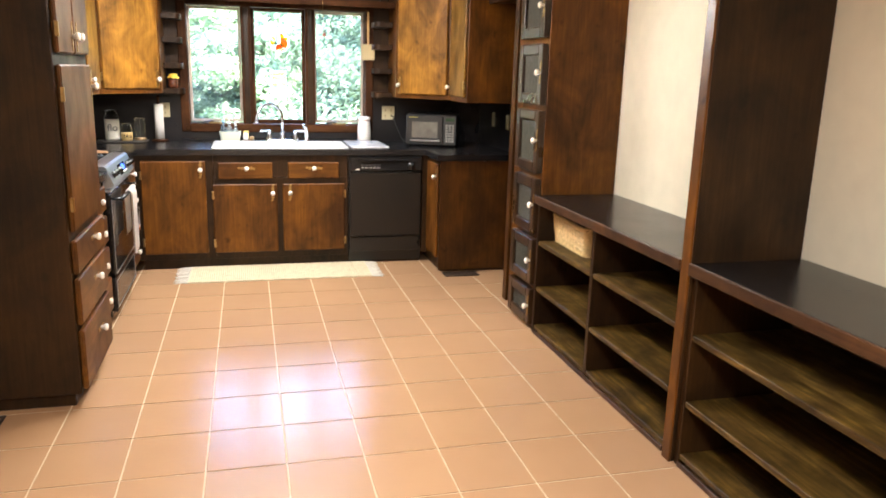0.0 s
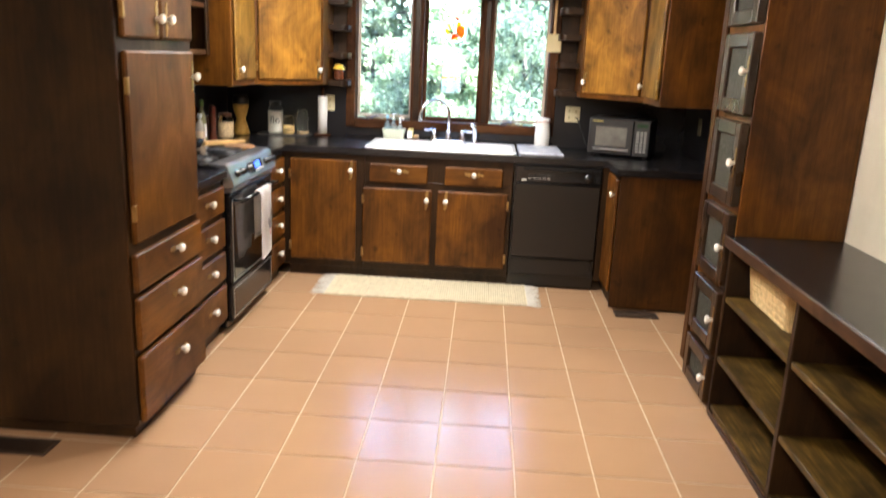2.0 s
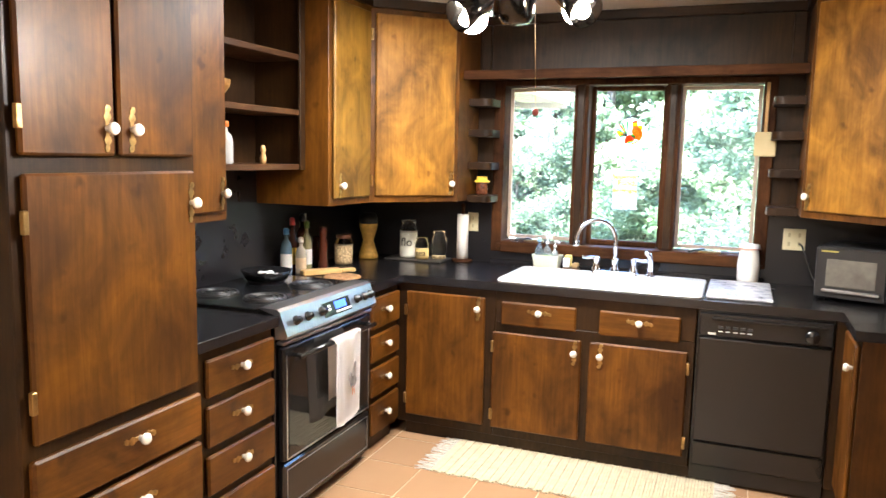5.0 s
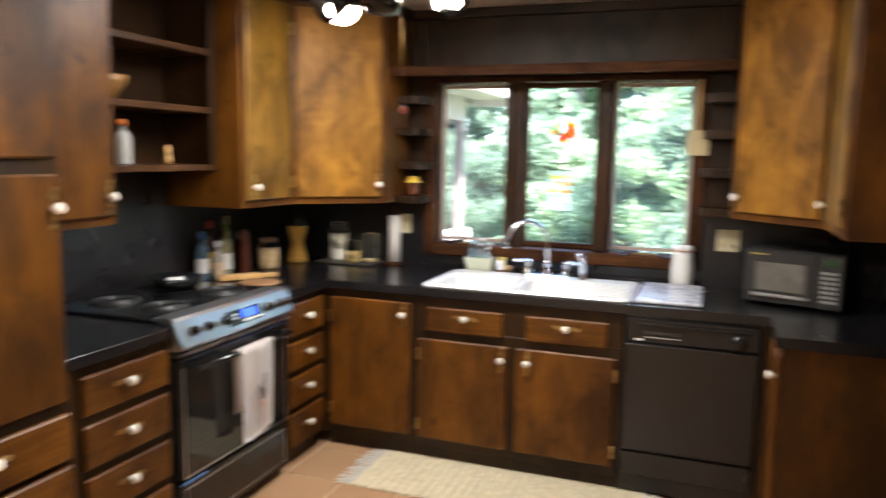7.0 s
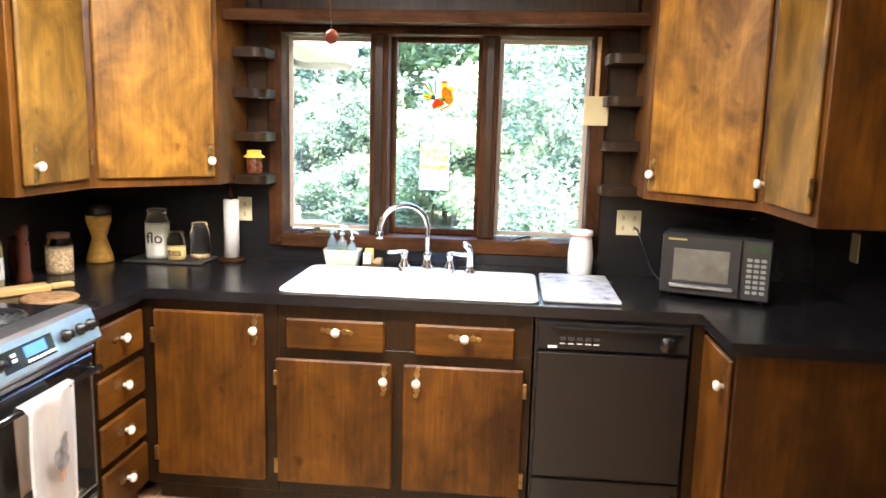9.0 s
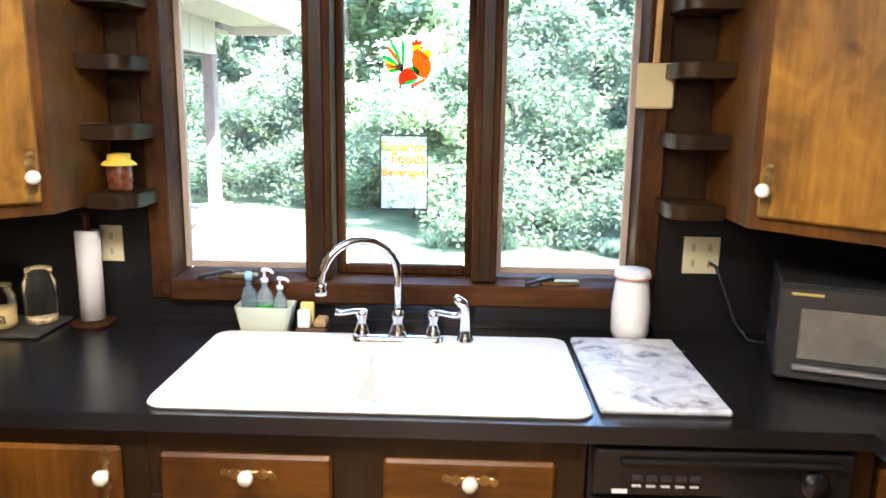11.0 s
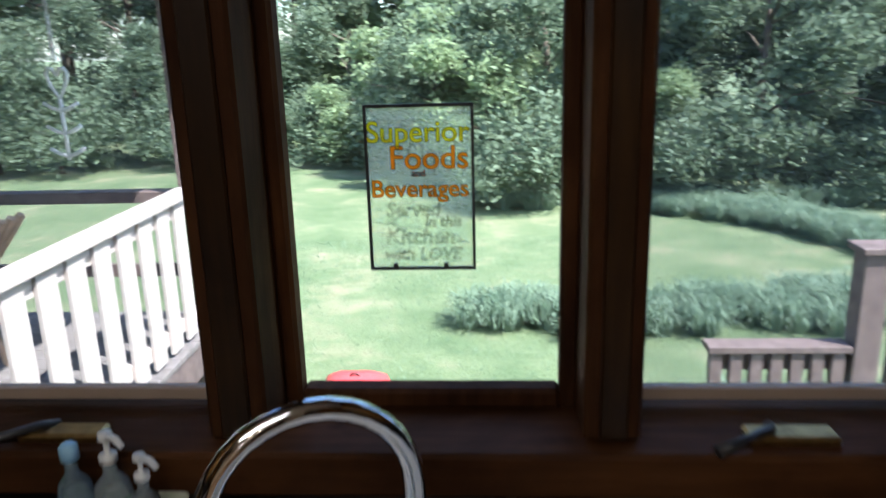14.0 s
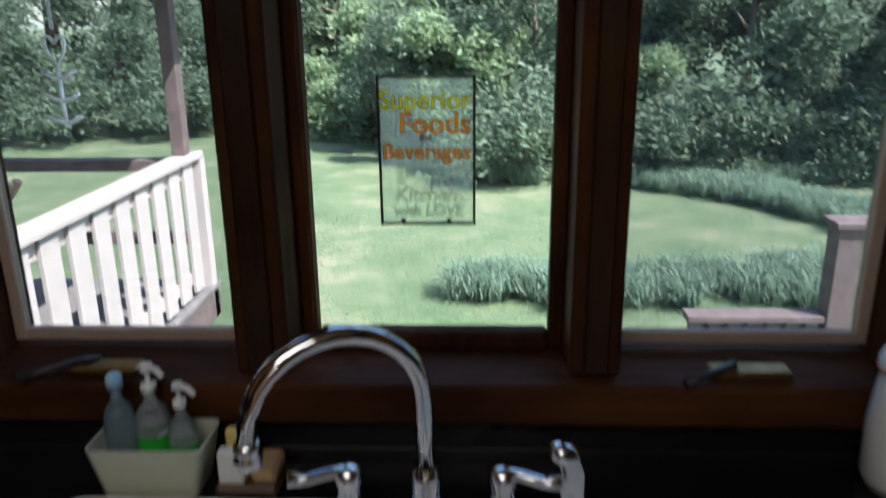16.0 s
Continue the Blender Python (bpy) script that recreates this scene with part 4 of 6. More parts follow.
part(mw, "logo", boxes("logo", [(-0.215, -0.13, -0.1795, -0.1775, 0.243, 0.250)], plain("gold_mark", (0.45, 0.38, 0.1), 0.4), 0, MW))
thing("power_cord", tube("power_cord", [(0.995, -0.022, 1.135), (1.005, -0.05, 1.13), (1.035, -0.06, 1.05), (1.07, -0.07, 0.96), (1.10, -0.10, 0.918), (1.18, -0.14, 0.917)], 0.005, INK, 8), "black power cord plugged into the outlet", "cord")

# west corner: paper towel, jars, tray, bottles
pt = root("paper_towel_holder", (-0.90, -0.075, 0.912), label="paper towel roll on a wooden stand", category="paper towel")
part(pt, "base", lathe("base", [(0, 0), (0.065, 0), (0.065, 0.012), (0.05, 0.018), (0, 0.018)], CASE, 22, (-0.90, -0.075, 0.912)))
part(pt, "roll", lathe("roll", [(0.012, 0.019), (0.036, 0.019), (0.036, 0.295), (0.012, 0.295)], plain("paper", (0.80, 0.77, 0.72), 0.9, vary=0.03, bumpy=0.2), 22, (-0.90, -0.075, 0.912)))
part(pt, "post", lathe("post", [(0.010, 0.295), (0.010, 0.335), (0.015, 0.345), (0.010, 0.36), (0, 0.362)], CASE, 12, (-0.90, -0.075, 0.912)))
thing("tray", boxes("tray", [(-1.36, -0.985, -0.24, -0.03, 0.9125, 0.924)], plain("slate_tray", (0.045, 0.04, 0.035), 0.5, vary=0.3), 0.004), "dark slate tray on the counter", "tray")


def jar(name, x, y, z, r, h, fill, fm, lidm, label, text=None):
    j = root(name, (x, y, z), label=label, category="jar", group="glass jars on the counter")
    part(j, "contents", lathe("contents", [(0, 0.004), (r * 0.93, 0.004), (r * 0.95, 0.02), (r * 0.95, h * fill), (0, h * fill + 0.003)], fm, 18, (x, y, z)))
    g = part(j, "glass", lathe("glass", [(0, 0), (r * 0.92, 0), (r, 0.01), (r, h * 0.72), (r * 0.78, h * 0.84), (r * 0.76, h * 0.9)], GLASS, 20, (x, y, z)))
    g.visible_shadow = False
    part(j, "lid", lathe("lid", [(r * 0.80, h * 0.88), (r * 0.82, h * 0.9), (r * 0.82, h * 0.98), (r * 0.5, h), (0, h)], lidm, 18, (x, y, z)))
    if text:
        c = bpy.data.curves.new("lettering", 'FONT')
        c.body, c.size, c.align_x, c.extrude = text[0], text[1], 'CENTER', 0.0004
        t = new("lettering", c)
        t.data.materials.append(INK)
        t.parent = j
        t.matrix_parent_inverse = Matrix.Translation((x, y, z)).inverted()
        t.matrix_basis = Matrix.Translation((x + 0.012, y - r - 0.0015, z + text[2])) @ Matrix.Rotation(radians(8), 4, 'Z') @ Matrix.Rotation(radians(90), 4, 'X')
    return j


jar("storage_jar", -1.245, -0.125, 0.924, 0.056, 0.235, 0.66, FLOUR, GLASS, "glass jar of flour lettered flo", ("flo", 0.075, 0.075))
jar("storage_jar", -1.135, -0.165, 0.924, 0.044, 0.135, 0.45, plain("tea", (0.55, 0.40, 0.16), 0.9), GLASS, "small glass jar lettered tea", ("tea", 0.05, 0.025))
jar("storage_jar", -1.045, -0.105, 0.924, 0.046, 0.175, 0.12, OATS, GLASS, "nearly empty glass jar with clamp lid")
jar("storage_jar", -1.49, -0.52, 0.912, 0.055, 0.175, 0.60, OATS, plain("cork_lid", (0.14, 0.06, 0.03), 0.6), "glass jar filled with nuts")
pj = root("pasta_jar", (-1.47, -0.24, 0.912), label="hourglass jar of dry spaghetti with black lid", category="jar")
part(pj, "contents", lathe("contents", [(0, 0.004), (0.062, 0.004), (0.058, 0.03), (0.032, 0.115), (0.055, 0.19), (0.058, 0.22), (0, 0.222)], PASTA, 18, (-1.47, -0.24, 0.912)))
part(pj, "lid", lathe("lid", [(0.058, 0.222), (0.060, 0.226), (0.058, 0.26), (0.045, 0.285), (0, 0.288)], INK, 18, (-1.47, -0.24, 0.912)))
for i, (bx, by, bh, br, m1, cm, lb, ll) in enumerate((
        (-1.56, -1.02, 0.25, 0.032, plain("clear_blue_bottle", (0.10, 0.16, 0.22), 0.1), BLUE, WHITEP, "bottle with blue cap and pale label"),
        (-1.58, -0.93, 0.30, 0.030, AMBER, REDP, YELLOW, "dark sauce bottle with yellow label"),
        (-1.52, -0.88, 0.28, 0.030, plain("clear_oil", (0.30, 0.28, 0.15), 0.1), plain("green_cap", (0.10, 0.18, 0.04), 0.4), WHITEP, "oil bottle with white label"),
        (-1.50, -0.97, 0.20, 0.030, plain("clear_vinegar", (0.42, 0.38, 0.32), 0.1), WHITEP, plain("pale_label", (0.6, 0.45, 0.3), 0.5), "clear condiment bottle with a pale label"),
        (-1.60, -0.80, 0.31, 0.033, AMBER, INK, AMBER, "tall dark bottle with a black cap"))):
    bottle("bottle", bx, by, 0.912, bh, br, m1, "cap", cm, ll, lb, "bottles beside the range")
thing("pepper_mill", lathe("pepper_mill", [(0, 0), (0.028, 0), (0.03, 0.02), (0.022, 0.06), (0.024, 0.14), (0.018, 0.18), (0.024, 0.20), (0.02, 0.235), (0, 0.24)], plain("red_brown_wood", (0.10, 0.025, 0.012), 0.3), 16, (-1.50, -0.74, 0.912)), "dark wooden pepper mill", "pepper mill")
jr = root("canister", (-1.58, -0.66, 0.912), label="black glass canister beside the bottles", category="jar")
part(jr, "body", lathe("body", [(0, 0), (0.035, 0), (0.036, 0.12), (0.028, 0.15), (0.03, 0.17), (0, 0.175)], AMBER, 16, (-1.58, -0.66, 0.912)))
bm = bmesh.new()
add_box(bm, -0.035, 0.035, -0.11, 0.11, 0.0, 0.028, 0.005)
add_box(bm, -0.018, 0.018, 0.115, 0.20, 0.004, 0.024, 0.005)
thing("wooden_block", finish(bm, "wooden_block", PALEW), "pale wooden grater block on the counter", "block", m=Matrix.Translation((-1.40, -0.93, 0.913)) @ Matrix.Rotation(radians(-38), 4, 'Z'))
thing("trivet", lathe("trivet", [(0, 0), (0.095, 0), (0.10, 0.006), (0.094, 0.012), (0.05, 0.010), (0, 0.010)], plain("carved_wood", (0.30, 0.16, 0.07), 0.5, vary=0.5, scale=40, bumpy=0.6), 26, (-1.24, -0.98, 0.912)), "round carved wooden trivet", "trivet")
pn = root("skillet", (-1.50, -1.40, 0.94), label="black skillet on the range", category="pan")
part(pn, "pan", lathe("pan", [(0, 0), (0.10, 0), (0.125, 0.045), (0.122, 0.045), (0.098, 0.005), (0, 0.005)], ENAMEL, 26, (-1.47, -1.33, 0.941)))
part(pn, "handle", tube("handle", [(-1.40, -1.44, 0.98), (-1.34, -1.53, 0.99)], 0.012, ENAMEL, 8))
bm = bmesh.new()
for i in range(9):
    a = random.random() * 6.28
    r = random.random() * 0.06
    lathe_bm(bm, [(0, 0), (0.016, 0.004), (0.02, 0.016), (0.012, 0.028), (0, 0.03)], 8, (-1.47 + r * math.cos(a), -1.33 + r * math.sin(a), 0.947))
thing("garlic_bulbs", finish(bm, "garlic_bulbs", WHITEP, True), "white garlic bulbs in the skillet", "garlic")

# jar with yellow cloth on the small shelf, bottles on open shelf
cj = root("craft_jar", (-0.78, -0.1, 1.334), label="dark jam jar with a yellow cloth cap", category="jar")
part(cj, "jar", lathe("jar", [(0, 0), (0.036, 0), (0.038, 0.01), (0.038, 0.075), (0.030, 0.09)], plain("potpourri", (0.10, 0.03, 0.012), 0.25, vary=0.9, scale=60), 16, (-0.775, -0.10, 1.335)))
bm = bmesh.new()
lathe_bm(bm, [(0.050, 0.075), (0.046, 0.082), (0.033, 0.09), (0.033, 0.108), (0.0, 0.112)], 18, (-0.775, -0.10, 1.335))
for v in bm.verts:
    if v.co.z < 1.42:
        v.co.z += 0.008 * math.sin(9 * math.atan2(v.co.y + 0.10, v.co.x + 0.775))
part(cj, "cloth", finish(bm, "cloth", YELLOW, True))
bottle("glass_bottle", -1.45, -1.66, 1.508, 0.19, 0.035, plain("clear_bottle", (0.35, 0.34, 0.32), 0.1), "cap", ORANGE, "clear glass bottle on the open shelf", None)
thing("small_figurine", lathe("small_figurine", [(0, 0), (0.014, 0), (0.016, 0.03), (0.008, 0.05), (0.013, 0.065), (0.009, 0.085), (0, 0.09)], PALEW, 12, (-1.42, -1.42, 1.508)), "small wooden ornament on the open shelf", "ornament")
thing("wooden_bowl", lathe("wooden_bowl", [(0, 0), (0.05, 0), (0.10, 0.07), (0.105, 0.10), (0.10, 0.10), (0.05, 0.02), (0, 0.015)], plain("bowl_wood", (0.22, 0.11, 0.03), 0.4), 22, (-1.50, -1.72, 1.774)), "wooden bowl on the open shelf", "bowl")

# wooden paddle hanging beside the window
pd = root("hanging_paddle", (0.79, -0.03, 2.0), label="pale wooden paddle hanging beside the window", category="paddle")
part(pd, "blade", boxes("blade", [(0.735, 0.845, -0.040, -0.028, 1.595, 1.725)], plain("pale_paddle", (0.55, 0.45, 0.24), 0.6, vary=0.08), 0.012 / 2))
part(pd, "handle", boxes("handle", [(0.779, 0.797, -0.040, -0.028, 1.724, 1.985)], PALEW, 0.003))

# sun-catcher sign and rooster on the centre pane
def stained(name, col, milk=0.7):
    m, N, L, B = nt(name)
    N.remove(B)
    t = N.new("ShaderNodeBsdfTranslucent")
    d = N.new("ShaderNodeBsdfTransparent")
    t.inputs["Color"].default_value = (*col, 1)
    d.inputs["Color"].default_value = (*col, 1)
    mx = N.new("ShaderNodeMixShader")
    mx.inputs[0].default_value = milk
    L.new(d.outputs[0], mx.inputs[1])
    L.new(t.outputs[0], mx.inputs[2])
    L.new(mx.outputs[0], N["Material Output"].inputs["Surface"])
    return m


sg = root("stained_glass_sign", (0.047, 0.118, 1.38), label="textured stained glass sign with yellow and orange lettering", category="sign")
X0, X1, Z0, Z1 = -0.026, 0.120, 1.266, 1.497
TEXG = stained("textured_glass", (0.95, 0.97, 0.86), 0.22)
g = part(sg, "glass", boxes("glass", [(X0, X1, 0.1165, 0.1185, Z0, Z1)], TEXG, 0))
g.visible_shadow = False
bm = bmesh.new()
rs = random.Random(3)
for k in range(150):
    x, z = rs.uniform(X0 + 0.006, X1 - 0.006), rs.uniform(Z0 + 0.006, Z1 - 0.006)
    a, l = rs.uniform(-0.6, 0.6), rs.uniform(0.004, 0.010)
    dx, dz = math.cos(a) * l, math.sin(a) * l
    tube_bm(bm, [(max(X0, x - dx), 0.1164, z - dz), (x, 0.1162, z + 0.002), (min(X1, x + dx), 0.1164, z + dz * 0.5)], 0.00045, 4)
tagged(part(sg, "relief", finish(bm, "relief", stained("relief_glass", (0.55, 0.60, 0.52), 0.6))), kind="stuff")
part(sg, "frame", boxes("frame", [(X0 - 0.004, X0, 0.114, 0.121, Z0 - 0.004, Z1 + 0.004), (X1, X1 + 0.004, 0.114, 0.121, Z0 - 0.004, Z1 + 0.004), (X0, X1, 0.114, 0.121, Z0 - 0.004, Z0), (X0, X1, 0.114, 0.121, Z1, Z1 + 0.004),
                                  (0.004, 0.010, 0.113, 0.121, Z0, Z0 + 0.006), (0.078, 0.084, 0.113, 0.121, Z0, Z0 + 0.006)], INK, 0))


S_YEL, S_ORA, S_RED, S_GRN, S_WHT, S_OUT = (stained("glass_yellow", (0.85, 0.62, 0.01)), stained("glass_orange", (1.0, 0.24, 0.005)), stained("glass_red", (1.0, 0.12, 0.01)),
                                            stained("glass_green", (0.10, 0.70, 0.12)), stained("glass_white", (0.97, 0.96, 0.90), 0.5), stained("glass_outline", (0.08, 0.09, 0.06)))


def lettering(parent, body, x, z, size, mat, y=0.1155, outline=None, shear=0.0):
    c = bpy.data.curves.new("lettering", 'FONT')
    c.body, c.size, c.align_x, c.shear = body, size, 'CENTER', shear
    c.offset = 0.0005 if size > 0.033 else 0.0
    if outline:
        c.fill_mode = 'NONE'
        c.bevel_depth = outline
    t = new("lettering", c)
    c.materials.append(mat)
    t.parent = parent
    t.matrix_parent_inverse = Matrix.Translation(parent.location).inverted()
    t.matrix_basis = Matrix.Translation((x, y, z)) @ Matrix.Rotation(radians(90), 4, 'X')
    t["label"] = "lettering reading " + body


for body, x, z, s, mt in (("Superior", 0.045, 1.449, 0.0415, S_YEL), ("Foods", 0.060, 1.411, 0.046, S_ORA), ("and", 0.045, 1.400, 0.014, S_RED), ("Beverages", 0.046, 1.371, 0.0345, S_ORA)):
    lettering(sg, body, x, z, s, mt)
    lettering(sg, body, x, z, s, S_OUT, 0.1150, 0.00045)
for body, x, z, s in (("Served", 0.035, 1.343, 0.028), ("in this", 0.078, 1.327, 0.022), ("Kitchen", 0.044, 1.302, 0.032), ("with LOVE", 0.047, 1.278, 0.025)):
    lettering(sg, body, x, z, s, S_OUT, 0.1150, 0.00045, 0.15)

rc = root("rooster_suncatcher", (0.065, 0.116, 1.72), label="round stained glass rooster sun-catcher", category="sun-catcher")


def blob(pts, mat, y, name):
    bm = bmesh.new()
    vs = [bm.verts.new((x, y, z)) for x, z in pts]
    f = bm.faces.new(vs)
    r = bmesh.ops.extrude_face_region(bm, geom=[f])
    for v in r["geom"]:
        if isinstance(v, bmesh.types.BMVert):
            v.co.y += 0.0008
    return part(rc, name, finish(bm, name, mat))


def ring(pts, y):
    q = [(x, y, z) for x, z in pts]
    return part(rc, "outline", tube("outline", q + [q[0]], 0.0009, INK, 5))


def ell(cx, cz, rx, rz, rot=0, n=20, a0=0, a1=360):
    out = []
    for i in range(n):
        a = radians(a0 + (a1 - a0) * i / n)
        x, z = rx * math.cos(a), rz * math.sin(a)
        c, s = math.cos(radians(rot)), math.sin(radians(rot))
        out.append((cx + x * c - z * s, cz + x * s + z * c))
    return out


CX, CZ, RK = 0.065, 1.722, 0.083 / 185


def glass_piece(name, pts, mat, y=0.1160):
    """An outlined piece of coloured glass; pts about the disc's centre in its own units."""
    q = [(CX + x * RK, CZ + z * RK) for x, z in pts]
    blob(q, mat, y, name)
    ring(q, y - 0.0006)


def arc_band(x0, z0, ang, length, w, curl, n=7):
    """A tapering feather that bends as it leaves its root."""
    L_, R_ = [], []
    x, z, a = x0, z0, ang
    for i in range(n + 1):
        t = i / n
        h = w * (0.35 + 0.9 * t) * (1 if i < n else 0.15)
        c, s_ = math.cos(radians(a)), math.sin(radians(a))
        L_.append((x - s_ * h, z + c * h))
        R_.append((x + s_ * h, z - c * h))
        x, z, a = x + c * length / n, z + s_ * length / n, a + curl / n
    return L_ + R_[::-1]


blob(ell(CX, CZ, 0.083, 0.083, 0, 36), S_WHT, 0.1190, "disc")
for k, (ang, mt, ln, cu) in enumerate(((84, S_GRN, 205, 14), (95, S_WHT, 210, 16), (105, S_GRN, 205, 18), (114, S_ORA, 195, 24), (123, S_WHT, 180, 28), (132, S_GRN, 168, 32), (142, S_YEL, 150, 34), (152, S_ORA, 132, 34), (163, S_YEL, 112, 30), (175, S_GRN, 95, 24))):
    glass_piece("feather", arc_band(-55, -50, ang, ln, 9.5, cu), mt, 0.1172 - 0.00012 * (k % 2))
glass_piece("breast", [(10, 20), (18, 75), (45, 92), (85, 75), (120, 45), (143, 5), (143, -50), (118, -100), (70, -92), (30, -50)], S_ORA, 0.1164)
glass_piece("belly", [(0, -148), (45, -128), (90, -104), (120, -100), (100, -122), (60, -142), (20, -165)], S_ORA, 0.1162)
glass_piece("wing", [(-85, -112), (-70, -70), (-40, -40), (-8, -28), (30, -60), (58, -100), (10, -112), (-40, -130), (-72, -150)], S_RED, 0.1158)
glass_piece("wing_top", [(-8, -28), (22, -24), (52, -36), (66, -60), (60, -92), (42, -70), (20, -56)], S_GRN, 0.1155)
glass_piece("wing_leaf", [(-64, -148), (-20, -122), (30, -108), (58, -98), (30, -126), (-10, -140)], S_GRN, 0.1154)
glass_piece("wing_edge", [(-85, -112), (-74, -74), (-50, -48), (-62, -80), (-66, -140)], S_WHT, 0.1154)
for x, z in ((-8, -40), (8, -62), (26, -80), (46, -98)):
    glass_piece("scallop", [(x + 11 * math.cos(a * 0.628), z + 9 * math.sin(a * 0.628)) for a in range(10)], S_WHT, 0.1151)
glass_piece("face", [(45 + 34 * math.cos(a * 0.42), 98 + 28 * math.sin(a * 0.42)) for a in range(15)], S_YEL, 0.1158)
glass_piece("wattle", [(112 + 33 * math.cos(a * 0.42), 62 + 31 * math.sin(a * 0.42)) for a in range(15)], S_YEL, 0.1156)
glass_piece("comb", [(12, 118), (8, 150), (28, 140), (40, 166), (56, 142), (80, 156), (78, 122), (45, 128)], S_RED, 0.1156)
glass_piece("beak", [(78, 108), (104, 112), (82, 94)], S_YEL, 0.1154)
for x, z in ((40, 52), (64, 60), (88, 40), (44, 22), (68, 24), (95, 8), (118, 22), (72, -12), (98, -24), (122, -14), (92, -60), (118, -55)):
    blob(ell(CX + x * RK, CZ + z * RK, 0.0026, 0.0050, -8, 10), S_WHT, 0.1146, "spot")
for x in (-70, 15):
    blob([(CX + (x + dx) * RK, CZ + dz * RK) for dx, dz in ((-5, -145), (5, -145), (7, -163), (24, -172), (-22, -172), (-6, -163))], INK, 0.1150, "leg")

# ---- east side: screened tower, shelves, bridge ----
tw_ = root("screened_tower", (1.65, -2.15, 0), label="tall dark wooden tower with small screened doors", category="cabinet")
part(tw_, "body", boxes("body", [(1.430, 1.895, -2.470, -2.092, 0.0, 2.398), (1.475, 1.895, -2.0915, -1.80, 0.0, 2.398)], DOOR, 0.004))
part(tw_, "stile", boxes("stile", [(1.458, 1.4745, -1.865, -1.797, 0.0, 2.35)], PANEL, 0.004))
zb = [0.02, 0.275, 0.585, 0.945, 1.335, 1.705, 2.06, 2.37]
for a, b in zip(zb, zb[1:]):
    y0, y1, z0, z1, fr = -2.466, -2.100, a + 0.012, b - 0.022, 0.060
    d = part(tw_, "door", boxes("door", [(1.390, 1.4295, y0, y0 + fr, z0, z1), (1.390, 1.4295, y1 - fr, y1, z0, z1), (1.390, 1.4295, y0 + fr, y1 - fr, z0, z0 + fr), (1.390, 1.4295, y0 + fr, y1 - fr, z1 - fr, z1)], TOWERW, 0.005))
    part(d, "screen", boxes("screen", [(1.408, 1.4290, y0 + fr, y1 - fr, z0 + fr, z1 - fr)], MESHS, 0))
    part(d, "slat", boxes("slat", [(1.4050, 1.4076, y0 + fr, y1 - fr, z0 + fr + 0.012 * k, z0 + fr + 0.012 * k + 0.006) for k in range(int((z1 - z0 - 2 * fr) / 0.012))], MESHS, 0))
    add_knob(d, (1.390, -2.452, (z0 + z1) / 2 + 0.01), "-x")
br = root("bridge_shelf", (1.65, -1.56, 2.0), label="open dark wooden cubby bridging cabinet and tower", category="shelf")
part(br, "board", boxes("board", [(1.48, 1.795, -1.796, -1.225, 2.0, 2.03), (1.46, 1.4795, -1.796, -1.225, 1.99, 2.04)], DARKY, 0.003))
part(br, "back", boxes("back", [(1.775, 1.795, -1.796, -1.225, 2.031, 2.398)], DARK, 0))
part(br, "side", boxes("side", [(1.48, 1.774, -1.245, -1.225, 2.031, 2.398)], DARK, 0.002))
part(br, "stile", boxes("stile", [(1.46, 1.4795, -1.285, -1.225, 2.041, 2.398)], DARK, 0.002))

XF = 1.412
for y0, y1, divs, zs, lab in ((-4.018, -2.474, (-3.22,), (0.025, 0.262, 0.540), "open dark wooden shelf unit with a worn finish"), (-5.75, -4.078, (), (0.03, 0.255, 0.53), "open dark wooden shelf unit with wide bays")):
    su = root("shelf_unit", (1.7, (y0 + y1) / 2, 0), label=lab, category="shelf", group="shelf units along the wall")
    part(su, "top", boxes("top", [(XF - 0.015, 1.895, y0, y1, 0.800, 0.832)], BLACK, 0.004))
    part(su, "top_edge", boxes("top_edge", [(XF - 0.027, XF - 0.016, y0, y1, 0.785, 0.834)], DARKY, 0.004))
    part(su, "back", boxes("back", [(1.87, 1.895, y0, y1, 0.0, 0.799)], DARK, 0))
    for yy in (y0 + 0.016, *divs, y1 - 0.016):
        part(su, "upright", boxes("upright", [(XF, 1.869, yy - 0.015, yy + 0.015, 0.0, 0.799)], DARK, 0.003))
    part(su, "kick", boxes("kick", [(XF - 0.006, XF + 0.0035, y0 + 0.031, y1 - 0.031, 0.0, 0.024)], DARKY, 0.002))
    cuts = sorted([y0 + 0.031, *[d + s * 0.015 for d in divs for s in (-1, 1)], y1 - 0.031])
    for z in zs:
        for a, b in zip(cuts[::2], cuts[1::2]):
            part(su, "shelf", boxes("shelf", [(XF + 0.004, 1.869, a, b, z, z + 0.024)], SHELFW, 0.002))
for y0, y1 in ((-4.074, -4.022), (-5.81, -5.755)):
    pl = root("partition", (1.7, y0, 0), label="tall dark-stained wooden partition board", category="partition", group="partition boards")
    part(pl, "board", boxes("board", [(XF - 0.01, 1.895, y0, y1, 0.0, 2.398)], DARK, 0.006))
    part(pl, "edge", boxes("edge", [(XF - 0.022, XF - 0.0105, y0 - 0.003, y1 + 0.003, 0.0, 2.398)], DOOR, 0.004))

